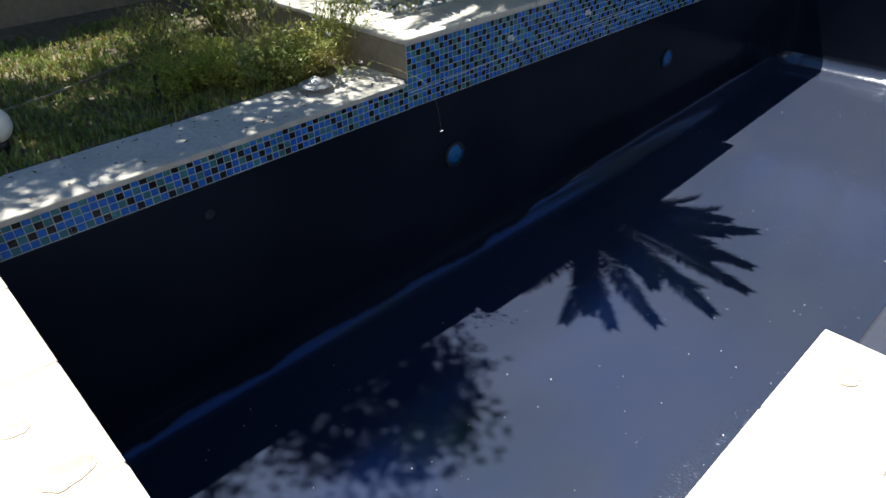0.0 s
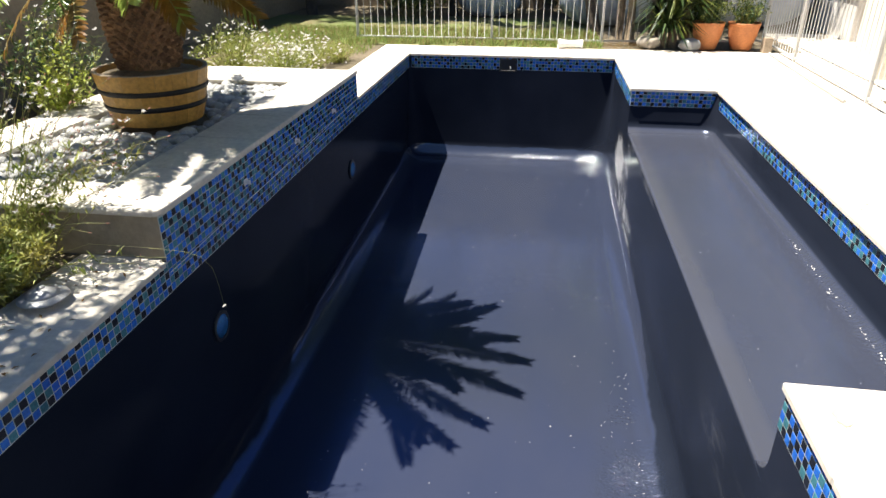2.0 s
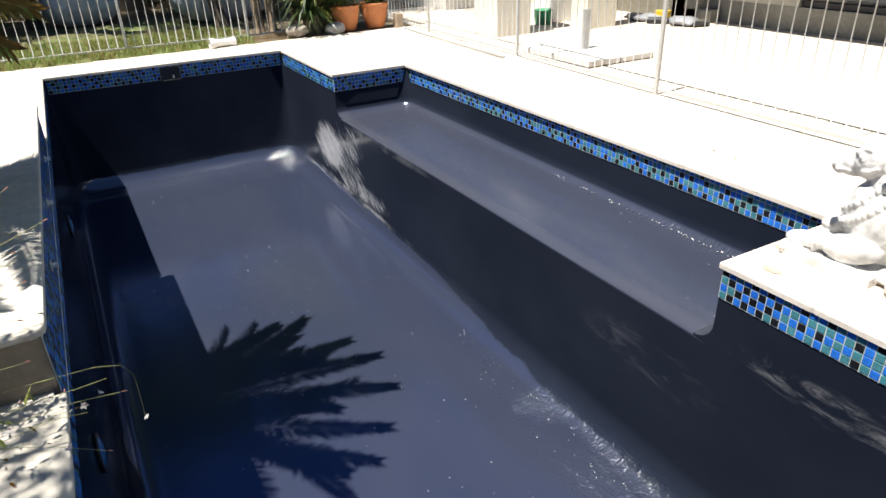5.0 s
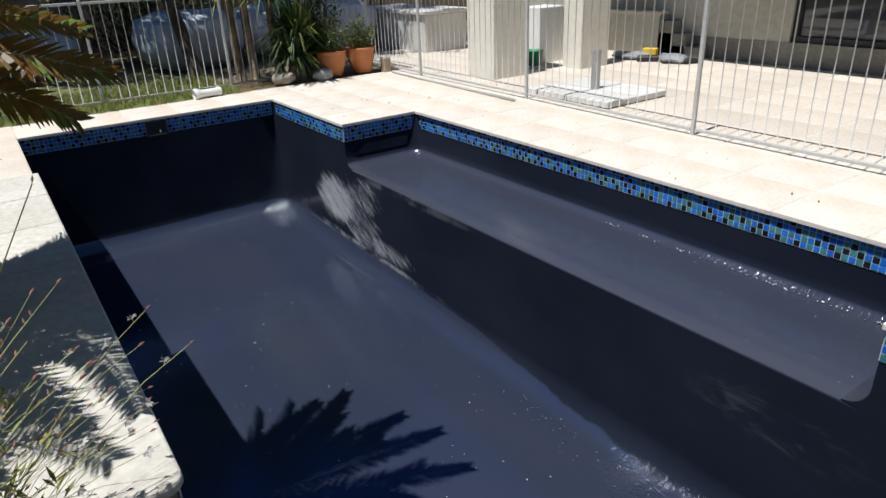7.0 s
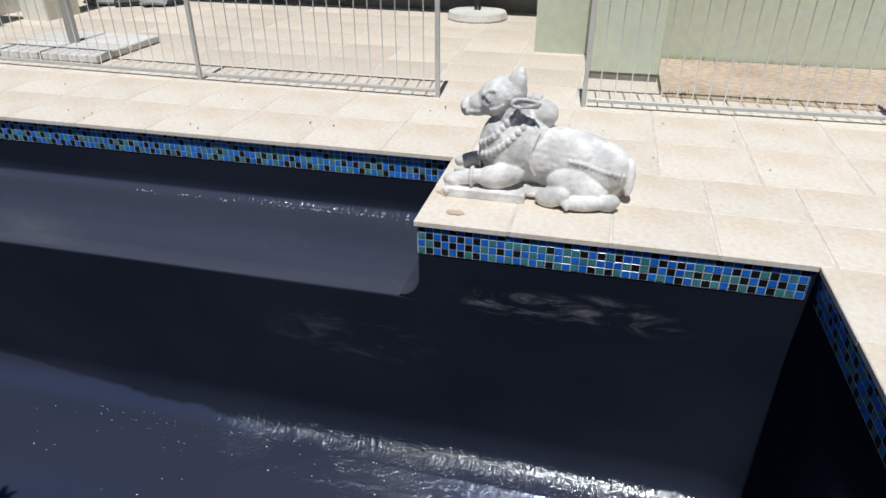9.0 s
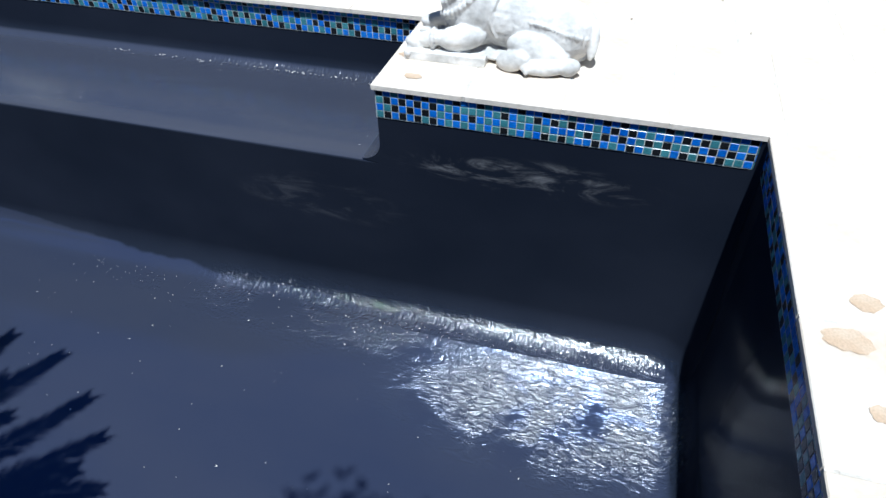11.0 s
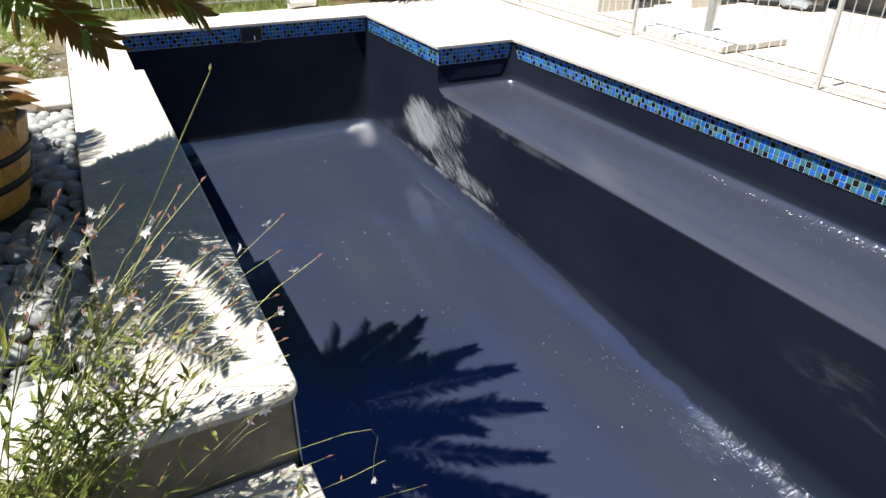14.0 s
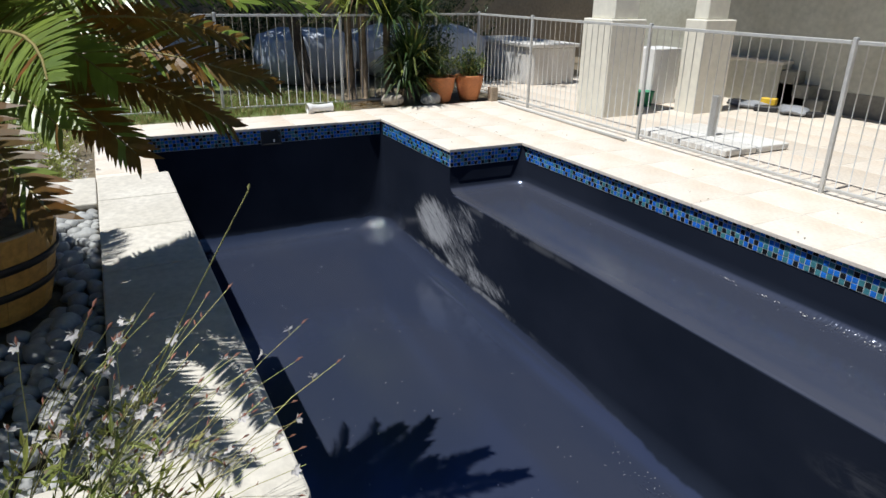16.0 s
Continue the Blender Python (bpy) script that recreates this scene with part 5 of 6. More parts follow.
RND.seed(51)
tree((0.3, 6.6, -0.02), [(0, 0, 0), (0.1, -0.1, 1.1), (0.2, -0.25, 2.2), (0.35, -0.4, 3.3)],
     [((0.57, -0.51, 4.40), (0.42, 0.35, 0.3), 2600), ((1.57, -0.31, 4.30), (0.40, 0.35, 0.3), 2400), ((-0.63, -0.11, 4.50), (0.6, 0.5, 0.3), 2400), ((0.57, 0.59, 4.80), (0.7, 0.6, 0.4), 2600),
      ((1.87, 0.69, 4.60), (0.5, 0.5, 0.35), 2200), ((-0.93, 0.89, 4.50), (0.6, 0.6, 0.35), 2200), ((1.80, -1.62, 4.12), (0.16, 0.12, 0.08), 620), ((1.74, -1.86, 4.10), (0.12, 0.08, 0.06), 420),
      ((1.52, -1.98, 4.15), (0.10, 0.07, 0.06), 300), ((1.26, -1.98, 4.15), (0.10, 0.07, 0.06), 260), ((1.52, -1.62, 4.18), (0.20, 0.12, 0.08), 600),
      ((1.10, -1.55, 4.15), (0.18, 0.12, 0.08), 420), ((1.45, -1.25, 4.15), (0.28, 0.14, 0.10), 600), ((-0.63, -1.50, 4.15), (0.35, 0.25, 0.15), 300), ((0.35, -0.95, 4.35), (0.35, 0.20, 0.15), 1300), ((1.10, -0.95, 4.35), (0.30, 0.20, 0.15), 1100), ((1.75, -0.85, 4.30), (0.25, 0.20, 0.15), 700)], "leafy shade tree rooted in the back of the garden")
tree((11.9, 0.98, -0.02), [(0, 0, 0), (0.08, 0.12, 0.7), (0.05, 0.28, 1.4), (0.0, 0.45, 2.3)],
     [((0.2, 0.2, 3.2), (0.7, 0.7, 0.35), 1900), ((1.2, 1.0, 3.3), (0.6, 0.7, 0.35), 1600), ((1.2, -0.8, 3.3), (0.6, 0.7, 0.35), 1600), ((-0.2, -1.2, 3.2), (0.6, 0.6, 0.3), 1400), ((-0.1, 1.6, 3.2), (0.6, 0.6, 0.3), 1600), ((1.6, -2.4, 3.4), (0.7, 0.7, 0.35), 1600), ((0.4, -2.6, 3.3), (0.5, 0.6, 0.3), 1300)],
     "dark-trunked tree behind the far fence", 0.10)
for at, heights, side in (((13.9, 3.6, -0.02), (5.2, 6.2), 1), ((13.8, -0.9, -0.02), (5.4, 6.6), -1), ((13.6, 6.4, -0.02), (5.0, 6.0), 1)):
    tree(at, [(0, 0, 0), (0.1, 0.1, 1.2), (0.15, 0.0, 2.6), (0.1, -0.1, 3.8)],
         [((spread(0.8), (k - 2) * 0.75 + spread(0.3), RND.uniform(4.0, heights[k % 2])), (0.75, 0.75, 0.6), 2200) for k in range(5)], "tall dark-leaved tree beyond the far fence", 0.15, (DARKLEAF, DARKLEAF))
bush((13.6, 4.4, 0), (1.3, 1.6, 1.9), 3200, [DARKLEAF, LEAF], "dark hedge shrub behind the lawn", 0.10, 0.045, twigs=90)
bush((14.6, 1.0, 0), (0.9, 2.2, 2.0), 3200, [DARKLEAF, DARKLEAF], "dark hedge shrub before the far wall", 0.10, 0.045, twigs=90)
bush((14.7, -2.6, 0), (0.8, 1.8, 2.0), 2600, [DARKLEAF, DARKLEAF], "dark hedge shrub before the old wall", 0.10, 0.045, twigs=80)


# ---- covered shapes behind the fence ----
def covered(at, size, turn, label):
    bm = bmesh.new()
    r = bmesh.ops.create_uvsphere(bm, u_segments=40, v_segments=24, radius=1)
    for v in r["verts"]:
        c = v.co
        k = 0.42
        p = Vector((math.copysign(abs(c.x) ** k, c.x) * size[0], math.copysign(abs(c.y) ** k, c.y) * size[1], max(-0.02, (c.z * 0.5 + 0.5)) ** 0.8 * size[2]))
        n = noise.noise(Vector((c.x * 2.3, c.y * 2.3, c.z * 1.6))) * 0.07 + noise.noise(Vector((c.x * 6, c.y * 6, c.z * 3))) * 0.025
        v.co = p * (1 + n)
        v.co.z = max(0.0, v.co.z)
    ob = link_mesh("tarpaulin_cover", bm, TARP, True)
    ob.matrix_basis = pose(*at, 0, 0, turn)
    tagged(ob, label, "tarpaulin", "covered heaps")


covered((12.9, 0.75, -0.012), (0.55, 0.80, 0.88), 8, "pale blue tarpaulin over a bulky heap")
covered((13.1, -1.35, -0.012), (0.55, 1.30, 0.92), -6, "pale blue tarpaulin over a long heap")
covered((14.0, 2.9, -0.012), (0.5, 0.6, 0.7), 15, "pale tarpaulin over a small heap")


# ---- small things on the paving ----
def boulder(at, size, turn, label, mat=RIVER):
    bm = bmesh.new()
    r = bmesh.ops.create_icosphere(bm, subdivisions=4, radius=1)
    for v in r["verts"]:
        c = v.co.copy()
        n = 1 + 0.10 * noise.noise(c * 1.4 + Vector((*at, 0))) + 0.03 * noise.noise(c * 4)
        v.co = Vector((c.x * size[0], c.y * size[1], c.z * size[2])) * n
    ob = link_mesh("boulder", bm, mat, True)
    ob.matrix_basis = pose(at[0], at[1], size[2] * 0.86, 0, 0, turn)
    tagged(ob, label, "stone", "boulders")


boulder((10.12, 0.34), (0.12, 0.17, 0.095), 8, "rounded brown boulder beside the yucca")
boulder((10.02, -0.20), (0.10, 0.15, 0.090), -6, "rounded pale grey boulder by the terracotta pot", PEBBLE)


def small_things():
    RND.seed(31)
    # umbrella foot of four slabs with a short steel post
    u = base("umbrella_stand", (6.60, -1.93, 0), "four white concrete slabs weighting a short steel post", "umbrella stand")
    for sx in (0, 1):
        for sy in (0, 1):
            part("slab", box(-0.61 + 0.63 * sx, -0.47 + 0.49 * sy, 0.012, -0.02 + 0.63 * sx, -0.02 + 0.49 * sy, 0.075, bevel=0.008), CONCRETE, u)
    part("cross_frame", box(-0.61, -0.012, 0.0, 0.61, 0.012, 0.05, bm=box(-0.012, -0.47, 0.0, 0.012, 0.47, 0.05)), STEEL, u)
    part("post", box(-0.038, -0.038, 0.0, 0.038, 0.038, 0.50, bevel=0.005), STEEL, u)
    # round umbrella foot near the house
    r = base("parasol_weight", (3.10, -4.55, 0), "round white concrete umbrella base with dark pole", "parasol stand")
    part("foot", lathe([(0.36, 0), (0.37, 0.02), (0.35, 0.085), (0.10, 0.10)], 12), CONCRETE, r)
    part("pole", tube([(0, 0, 0.09), (0, 0, 1.9)], 0.026, 12), DARKPLASTIC, r, smooth=True)
    part("collar", tube([(0, 0, 0.09), (0, 0, 0.30)], 0.040, 12), DARKPLASTIC, r, smooth=True)
    # pole lying along the fence
    tagged(link_mesh("aluminium_pole", tube([(9.80, -1.19, 0.018), (8.4, -1.13, 0.018), (6.98, -1.07, 0.018)], 0.017, 12), FENCE, True), "long grey aluminium pole lying on the paving", "pole")
    # timber offcut by the pots
    tagged(link_mesh("timber_block", box(9.93, -1.25, 0, 10.05, -1.14, 0.20, bevel=0.008), TIMBER), "weathered timber block beside the pots", "timber block")
    # white tube with flared ends on the lawn edge
    t = link_mesh("plastic_tube", tube([(0, -0.17, 0), (0, -0.155, 0), (0, -0.12, 0), (0, 0, 0), (0, 0.08, 0), (0, 0.12, 0), (0, 0.16, 0), (0, 0.175, 0)], [0.055, 0.058, 0.05, 0.046, 0.050, 0.066, 0.072, 0.06], 18), WHITEPLASTIC, True)
    t.matrix_basis = pose(9.98, 1.42, 0.058, 0, 0, 6)
    tagged(t, "white plastic tube with flared end on the paving", "plastic tube")
    # conical white lids left on the garden side
    lid = base("conical_lid", (2.482, 3.879, 0), "pale grey conical metal lid on a short neck", "lid")
    part("neck", lathe([(0.047, 0.000), (0.042, 0.019), (0.059, 0.032)], 28), GREYMETAL, lid, smooth=True)
    part("brim", lathe([(0.059, 0.029), (0.099, 0.032), (0.105, 0.036), (0.101, 0.041), (0.071, 0.050)], 40), GREYMETAL, lid, smooth=True)
    part("cone", lathe([(0.072, 0.048), (0.050, 0.064), (0.031, 0.075), (0.018, 0.080)], 36), GREYMETAL, lid, smooth=True)
    part("knob", lathe([(0.017, 0.079), (0.014, 0.086), (0.008, 0.089)], 18), GREYMETAL, lid, smooth=True)
    w = base("garden_globe", (0.86, 4.36, -0.012), "white globe garden lamp low in the weeds", "garden lamp")
    part("foot", lathe([(0.05, 0.0), (0.05, 0.06), (0.04, 0.07)], 18), DARKPLASTIC, w, smooth=True)
    bm = bmesh.new()
    blob(bm, (0, 0, 0.15), (0.095, 0.095, 0.095), u=28, v=20)
    part("globe", bm, WHITEPLASTIC, w, smooth=True)
    # irrigation pipe and a dripper stake in the bed
    pts = [(-1.2, 4.75, 0.0), (-0.2, 4.68, 0.012), (0.6, 4.82, 0.01), (1.3, 4.98, 0.014), (2.0, 5.3, 0.01)]
    tagged(link_mesh("garden_pipe", tube(pts, 0.010, 8), TIMBER, True), "pale irrigation pipe lying on the soil", "pipe")
    tagged(link_mesh("stake", tube([(1.72, 4.38, -0.02), (1.73, 4.38, 0.17)], 0.010, 8), DARKPLASTIC, True), "short black irrigation stake in the bed", "stake")
    # builders' leavings by the house steps
    bm = bmesh.new()
    blob(bm, (0, 0, 0.05), (0.30, 0.20, 0.05), u=20, v=10)
    bag = link_mesh("plastic_bag", bm, GREYBAG, True)
    for v in bag.data.vertices:
        v.co += Vector((noise.noise(v.co * 9), noise.noise(v.co * 9 + Vector((4, 0, 0))), noise.noise(v.co * 11) * 0.6)) * 0.05
        v.co.z = max(0.0, v.co.z)
    bag.matrix_basis = pose(8.1, -4.35, 0, 0, 0, 20)
    tagged(bag, "crumpled grey plastic bag on the patio", "plastic bag")
    bag2 = new("plastic_bag", bag.data)
    bag2.matrix_basis = pose(7.5, -4.5, 0, 0, 0, -50)
    tagged(bag2, "crumpled grey plastic bag on the patio", "plastic bag")
    yb = link_mesh("carton", box(-0.10, -0.07, 0, 0.10, 0.07, 0.15, bevel=0.006), YELLOW)
    yb.matrix_basis = pose(7.90, -4.5, 0, 0, 0, 25)
    tagged(yb, "small yellow carton among the bags", "carton")
    for x, y, a, s in ((8.35, -4.45, 10, 0.14), (7.78, -4.30, 40, 0.15), (7.20, -4.50, 70, 0.12)):
        d = link_mesh("dark_box", box(-s, -s * 0.6, 0, s, s * 0.6, s * 0.5, bevel=0.012), DARKPLASTIC)
        d.matrix_basis = pose(x, y, 0, 0, 0, a)
        tagged(d, "low dark plastic tool box on the patio", "tool box", "tool boxes")
    g = base("green_bucket", (8.80, -3.0, 0), "green plastic bucket between the pillars", "bucket")
    part("body", lathe([(0.11, 0), (0.14, 0.20), (0.15, 0.205), (0.135, 0.21), (0.10, 0.02)], 20), GREENPLASTIC, g, smooth=True)
    wb = link_mesh("white_cabinet", box(-0.22, -0.25, 0, 0.22, 0.25, 0.78, bevel=0.01), WHITEPLASTIC)
    wb.matrix_basis = pose(9.05, -3.40, 0, 0, 0, 0)
    tagged(wb, "plain white cabinet standing behind the pillars", "cabinet")
    # rust-brown marks on the platform corner
    for x, y, a, b in ((2.19, 0.73, 0.05, 0.028), (2.28, 0.50, 0.06, 0.035), (0.41, 2.02, 0.07, 0.05), (0.33, 1.84, 0.05, 0.04), (0.36, 2.28, 0.04, 0.03)):
        bm = bmesh.new()
        vs = [bm.verts.new((a * math.cos(k * 0.3142) * (1 + spread(0.18)), b * math.sin(k * 0.3142) * (1 + spread(0.18)), 0.0)) for k in range(20)]
        bm.faces.new(vs)
        s = link_mesh("stain", bm, RUST)
        s.location = (x, y, 0.0035)
        tagged(s, "faint rust-brown stain on the coping stone", "stain", kind="structure")


small_things()


# ---- pool fittings ----
def fittings():
    for x, z in ((3.37, -0.645), (6.25, -0.64)):
        g = base("pool_light", (x, LEFT - 0.001, z), "round blue pool light set in the wall", "pool light", "pool lights")
        ring_bm = lathe([(0.060, 0), (0.092, 0), (0.095, 0.008), (0.088, 0.014), (0.075, 0.012)], 32)
        lens_bm = lathe([(0.076, 0.0), (0.074, 0.012), (0.045, 0.024), (0.010, 0.028)], 32)
        for bm in (ring_bm, lens_bm):
            bmesh.ops.rotate(bm, verts=bm.verts, cent=(0, 0, 0), matrix=Matrix.Rotation(radians(90), 3, "X"))
        part("rim", ring_bm, DARKPLASTIC, g, smooth=True)
        part("lens", lens_bm, BLUELENS, g, "blue plastic lens", smooth=True)
    for x in (3.93, 4.84, 5.77):
        g = base("water_spout", (x, LEFT - 0.007, 0.06), "small white spout in the mosaic wall", "spout", "water spouts")
        part("plate", box(-0.028, -0.006, -0.020, 0.028, 0.0, 0.020, bevel=0.004), WHITEPLASTIC, g)
        bm = lathe([(0.012, 0), (0.014, 0.03), (0.009, 0.032), (0.007, 0.012)], 16)
        bmesh.ops.rotate(bm, verts=bm.verts, cent=(0, 0, 0), matrix=Matrix.Rotation(radians(90), 3, "X"))
        part("nozzle", bm, WHITEPLASTIC, g, smooth=True)
    g = base("return_inlet", (1.54, LEFT - 0.001, -0.36), "small round black return inlet in the wall", "inlet")
    bm = lathe([(0.022, 0), (0.034, 0), (0.034, 0.006), (0.022, 0.008)], 24)
    bmesh.ops.rotate(bm, verts=bm.verts, cent=(0, 0, 0), matrix=Matrix.Rotation(radians(90), 3, "X"))
    part("flange", bm, DARKPLASTIC, g, smooth=True)
    # skimmer mouth
    g = base("skimmer", (FAR, 2.24, -0.125), "dark skimmer opening with a black frame", "skimmer")
    part("mouth", box(-0.010, -0.095, -0.065, -0.0075, 0.095, 0.065), DARKPLASTIC, g)
    for c in ((-0.018, -0.115, -0.085, -0.0075, 0.115, -0.066), (-0.018, -0.115, 0.066, -0.0075, 0.115, 0.082), (-0.018, -0.115, -0.066, -0.0075, -0.096, 0.066), (-0.018, 0.096, -0.066, -0.0075, 0.115, 0.066)):
        part("frame", box(*c, bevel=0.003), DARKPLASTIC, g)
    part("flap_clip", box(-0.016, -0.040, -0.052, -0.010, -0.025, -0.015, bevel=0.002), WHITEPLASTIC, g)
    # builder's line stretched along the mosaic
    pts = [(2.97 + 3.7 * k / 12, LEFT - 0.013, -0.076 + 0.073 * k / 12 - 0.004 * math.sin(math.pi * k / 12)) for k in range(13)]
    tagged(link_mesh("string_line", tube(pts, 0.0022, 5), WHITEPLASTIC), "thin white builder's line along the mosaic", "string")
    # pale grit on the fresh coating, and white flecks in place of sun glints
    sh = Sheets()
    for _ in range(330):
        x, y = RND.uniform(NEAR + 0.25, FAR - 0.25), RND.uniform(RIGHT + 0.22, LEFT - 0.25)
        s = RND.choice((0.002, 0.0025, 0.003, 0.003, 0.004, 0.006))
        p = Vector((x, y, bottom(x) + 0.0015))
        sh.leaf(p - Vector((s, 0, 0)), Vector((spread(1), spread(1), 0.05)), s * 2, s * 1.6, Vector((0, 0, 1)), 0, 0.3)
    # white flecks imitating sun sparkles along the floor cove
    for _ in range(150):
        x, y = 1.0 + 3.6 * RND.random() ** 1.3, RIGHT + 0.16 + abs(RND.gauss(0, 0.10))
        s = RND.choice((0.002, 0.003, 0.003, 0.004))
        sh.leaf(Vector((x, y, bottom(x) + 0.004)), Vector((spread(1), spread(1), 0.3)), s * 2, s * 1.6, Vector((0, 0, 1)), 0, 0.3)
    # larger white flecks drawn as glints in the bench's back cove
    for _ in range(90):
        x, y = 2.5 + 2.2 * RND.random() ** 1.4, AR + 0.068 + abs(RND.gauss(0, 0.014))
        sh.leaf(Vector((x, y, BENCH + 0.012)), Vector((spread(1), spread(1), 0.3)), RND.uniform(0.007, 0.015), 0.008, Vector((0, 0, 1)), 0, 0.3)
    for _ in range(70):
        x, y = RND.uniform(A0 + 0.15, A1 - 0.15), RND.uniform(AR + 0.15, RIGHT - 0.05)
        sh.leaf(Vector((x, y, BENCH + 0.0015)), Vector((spread(1), spread(1), 0.05)), 0.006, 0.004, Vector((0, 0, 1)), 0, 0.3)
    tagged(sh.make("grit_and_glints", FLECK), "pale grit on the dark pool floor, with flecks imitating sun glints", "debris", kind="stuff")
    # dead leaves on paving
    sh = Sheets()
    for _ in range(110):
        x, y = RND.choice(((RND.uniform(7.5, 9.9), RND.uniform(-0.9, 0.7)), (RND.uniform(0.0, 9.5), RND.uniform(-1.1, -0.1)), (RND.uniform(0.8, 2.8), RND.uniform(3.65, 4.0))))
        sh.leaf(Vector((x, y, 0.004)), Vector((spread(1), spread(1), 0.08)), RND.uniform(0.015, 0.04), 0.012, Vector((0, 0, 1)), 0, 0.3)
    tagged(sh.make("dead_leaves", DRYFROND), "small dry leaves scattered on the paving", "leaf litter", kind="stuff")
    sh = Sheets()
    for _ in range(160):
        sh.leaf(Vector((RND.uniform(10.0, 10.6), RND.uniform(0.2, 0.95), 0.01)), Vector((spread(1), spread(1), 0.1)), RND.uniform(0.04, 0.16), 0.014, Vector((0, 0, 1)), 0, 0.2)
    tagged(sh.make("leaf_litter", DRYFROND), "brown dry palm litter under the yuccas", "leaf litter", kind="stuff")


fittings()


# ---- pebbles ----
def build_pebbles():
    RND.seed(41)
    protos = []
    for k in range(6):
        bm = bmesh.new()
        bmesh.ops.create_uvsphere(bm, u_segments=8, v_segments=5, radius=1)
        for v in bm.verts:
            c = v.co.copy()
            v.co *= 1 + 0.16 * noise.noise(c * 1.1 + Vector((k * 7.3, 0, 0)))
        me = bpy.data.meshes.new("pebble")
        bm.to_mesh(me)
        bm.free()
        me.materials.append(PEBBLE)
        me.shade_smooth()
        protos.append(me)
    spots = []
    tries = 0
    while len(spots) < 1150 and tries < 30000:
        tries += 1
        x, y = RND.uniform(3.31, 5.94), RND.uniform(4.05, 4.99)
        if (Vector((x, y)) - Vector((BARREL.x, BARREL.y))).length < 0.36:
            continue
        layer = 0 if len(spots) < 620 else 1
        s = RND.uniform(0.030, 0.058)
        if all((x - a) ** 2 + (y - b) ** 2 > ((s + c) * (0.80 if layer == l else 0.35)) ** 2 for a, b, c, l in spots):
            spots.append((x, y, s, layer))
    bed = base("pebble_bed", (3.9, 4.3, 0.2), "bed of smooth grey and white river pebbles", "pebbles")
    verts, faces = [], []
    made = 0
    for x, y, s, layer in spots:
        z = PTOP - 0.068 + s * 0.5 + layer * 0.040
        m = Matrix.LocRotScale((x, y, z), Euler((spread(0.5), spread(0.5), RND.uniform(0, 6.3))), (s * RND.uniform(1.05, 1.45), s, s * RND.uniform(0.6, 0.85)))
        me = protos[int(RND.random() * 6)]
        if made < 290 and y < 4.6 and layer == 1:
            o = new("pebble", me)
            o.parent = bed
            o.matrix_basis = Matrix.Translation(-bed.location) @ m
            made += 1
        else:
            k = len(verts)
            verts += [tuple(m @ v.co) for v in me.vertices]
            faces += [tuple(k + q for q in p.vertices) for p in me.polygons]
    f = raw("pebble_fill", [tuple(Vector(v) - bed.location) for v in verts], faces, PEBBLE, bed, True)
    tagged(f, "heaped smooth grey pebbles", kind="stuff")


build_pebbles()


# ---- mosaic pieces nearest to the path ----
def near_tiles():
    for cv, colour in NEAR_TILES:
        me = bpy.data.meshes.new("tile")
        me.from_pydata(cv, [], TILE_FACES)
        me.materials.append(MOSAIC[colour])
        new("tile", me).parent = BAND_THING


near_tiles()


# ---- paving ----
def paver_mesh(w, d):
    bm = box(-w / 2, -d / 2, -0.032, w / 2, d / 2, 0, bevel=0.004)
    me = bpy.data.meshes.new("paver")
    bm.to_mesh(me)
    bm.free()
    return me


def lay(parent, x0, y0, x1, y1, w, d, mat, shift=0.0):
    """Slabs of about w by d over a rectangle, joints between, each a hair out of level."""
    ny = max(1, round((y1 - y0) / d))
    nx = max(1, round((x1 - x0) / w))
    dw, dd = (x1 - x0) / nx, (y1 - y0) / ny
    me = paver_mesh(dw - 0.012, dd - 0.012)
    me.materials.append(mat)
    for j in range(ny):
        for i in range(nx):
            o = new("paver", me)
            o.parent = parent
            o.location = (x0 + dw * (i + 0.5), y0 + dd * (j + 0.5), spread(0.0012))
            o.rotation_euler = (spread(0.0012), spread(0.0012), spread(0.002))


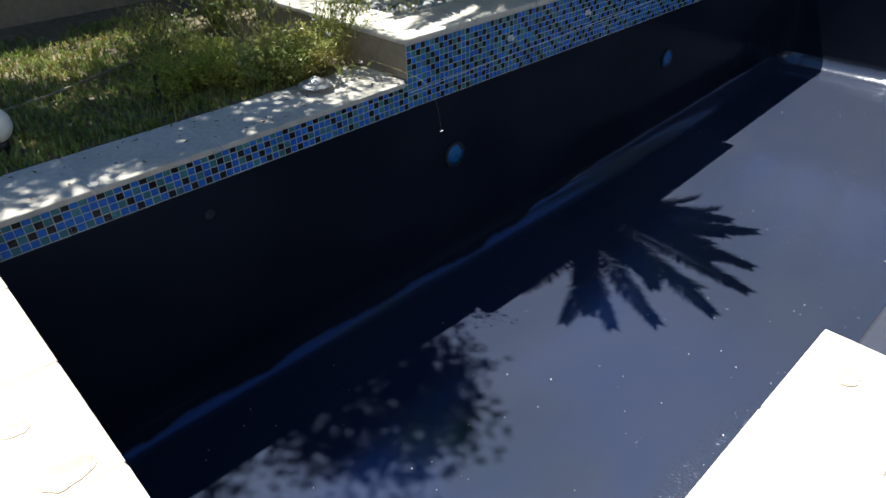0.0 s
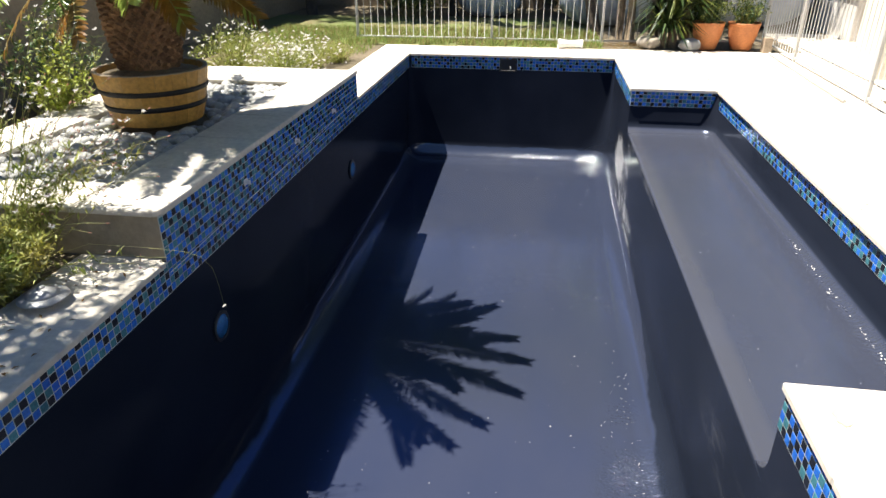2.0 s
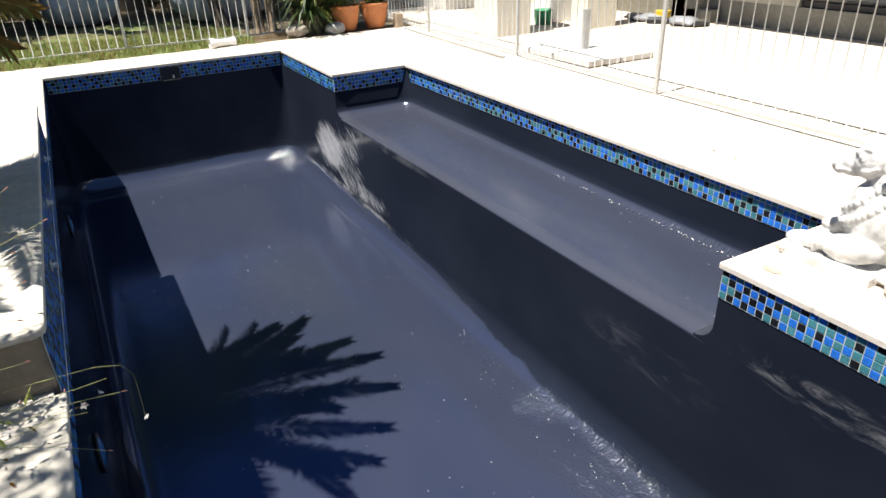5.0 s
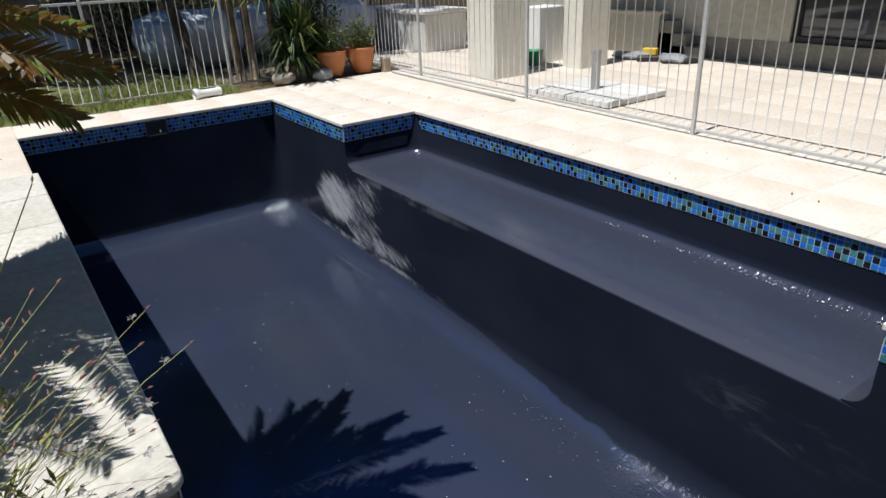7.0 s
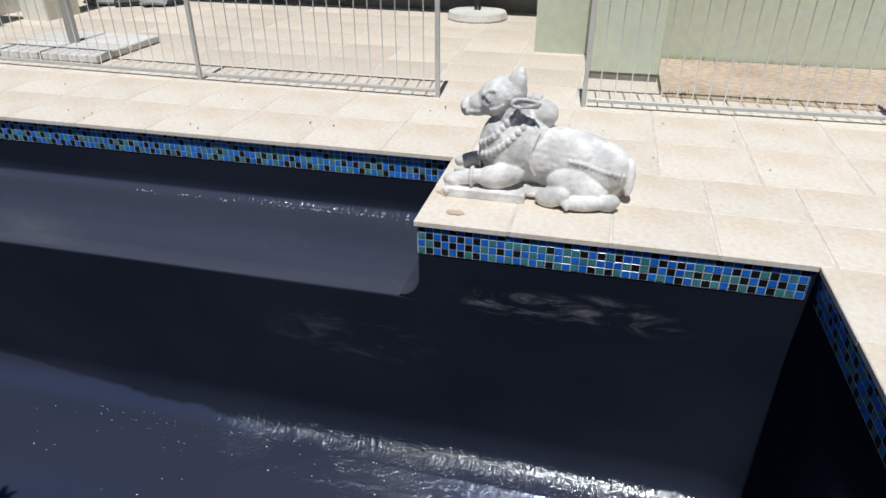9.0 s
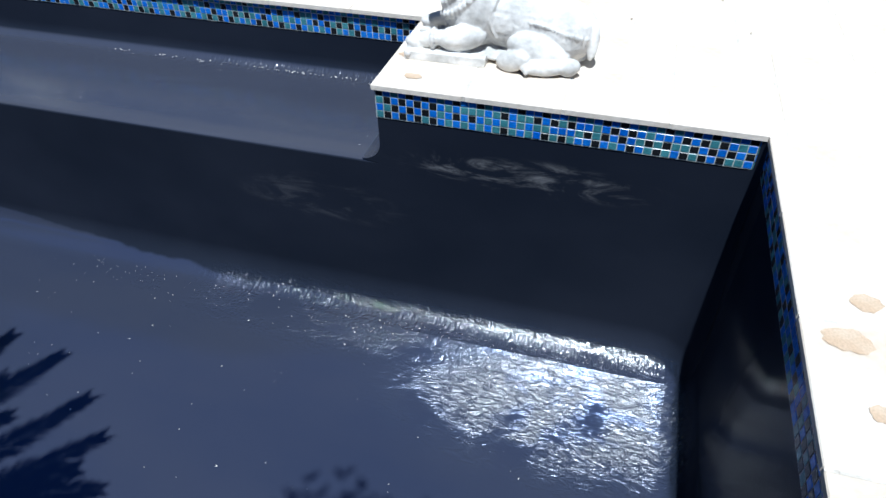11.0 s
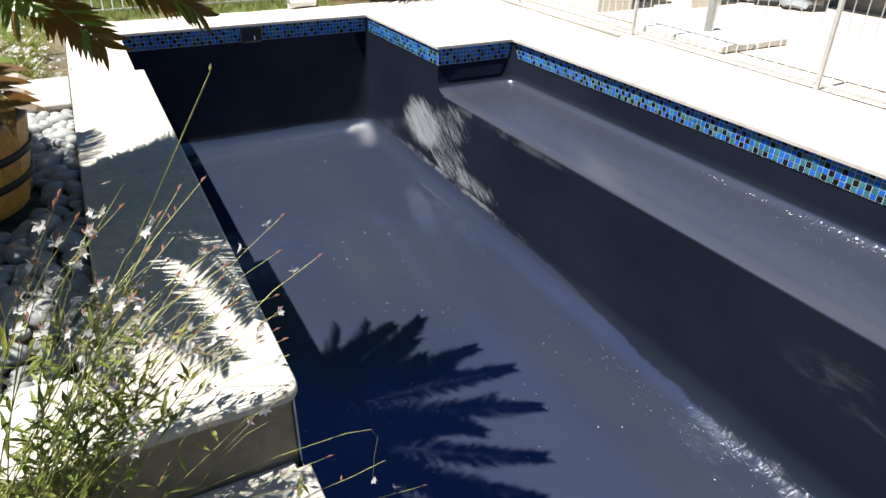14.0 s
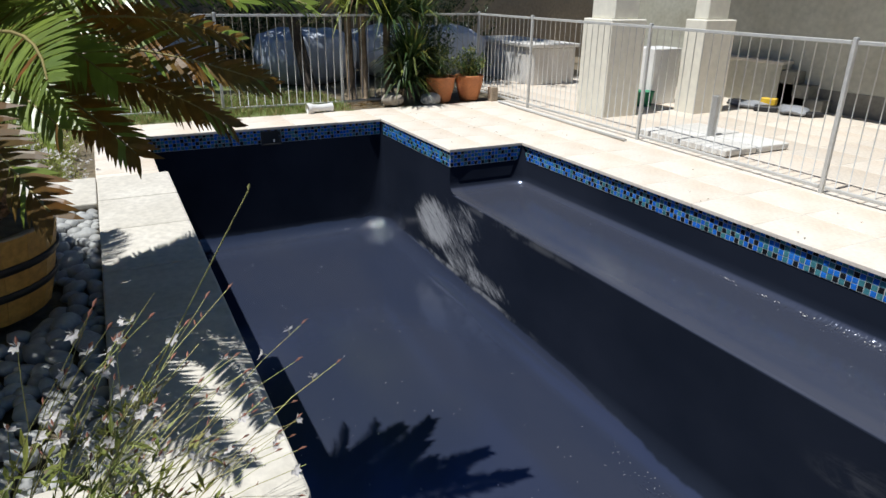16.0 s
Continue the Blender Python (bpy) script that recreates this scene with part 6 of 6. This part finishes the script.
def build_paving():
    p = base("pavement", (0, 0, 0), "pale sandstone paving and coping round the pool", "paving", kind="structure")
    o = 0.024
    bed = bmesh.new()
    for c in ((-2.6, -1.72, 10.0, AR - 0.02), (-2.6, AR - 0.02, A0, RIGHT - 0.02), (A1 + 0.02, AR - 0.02, 10.0, RIGHT - 0.02), (FAR + 0.02, RIGHT - 0.02, 9.98, LEFT + 0.02),
              (-2.6, RIGHT - 0.02, NEAR - 0.02, 4.04), (NEAR - 0.02, LEFT + 0.02, P0, 4.04), (P1, LEFT + 0.02, 9.98, 4.06)):
        box(c[0], c[1], -0.05, c[2], c[3], -0.0035, bm=bed)
    e = o - 0.009
    for c in ((NEAR - 0.1, RIGHT - 0.1, A0 + e, RIGHT + e), (A1 - e, RIGHT - 0.1, FAR + 0.1, RIGHT + e), (NEAR - 0.1, LEFT - e, P0 - 0.03, LEFT + 0.1), (P1 + 0.02, LEFT - e, FAR + 0.1, LEFT + 0.1),
              (NEAR - 0.1, RIGHT + e, NEAR + e, LEFT - e), (FAR - e, RIGHT + e, FAR + 0.1, LEFT - e), (A0 - 0.1, AR - 0.1, A1 + 0.1, AR + 0.029),
              (A0 - 0.1, AR + 0.029, A0 + e, RIGHT - 0.1), (A1 - e, AR + 0.029, A1 + 0.1, RIGHT - 0.1)):
        box(c[0], c[1], -0.029, c[2], c[3], -0.0045, bm=bed)
    part("mortar_bed", bed, MORTAR, p)
    lay(p, -0.48, -1.72, 10.0, AR + 0.038, 0.55, 0.56, PAVER)
    lay(p, -0.48, AR + 0.038, A0 + o, RIGHT + o, 0.47, 0.45, PAVER)
    lay(p, A1 - o, AR + 0.038, 10.0, RIGHT + o, 0.52, 0.45, PAVER)
    lay(p, FAR - o, RIGHT + o, 9.98, LEFT - o, 0.40, 0.55, PAVER)
    lay(p, -1.5, RIGHT + o, NEAR + o, LEFT - o, 0.50, 0.54, PAVER)
    lay(p, -1.5, LEFT - o, P0 - 0.024, 4.05, 0.62, 0.48, COPING)
    lay(p, P1 + 0.018, LEFT - o, 9.98, 4.07, 0.58, 0.5, PAVER)
    q = base("patio", (0, 0, 0), "sandy stone patio beyond the fence", "paving", kind="structure")
    bed = box(1.10, -5.06, -0.05, 12.0, -1.722, -0.0035)
    part("mortar_bed", bed, MORTAR, q)
    lay(q, 1.10, -5.05, 12.0, -1.724, 0.60, 0.56, PATIO)


build_paving()
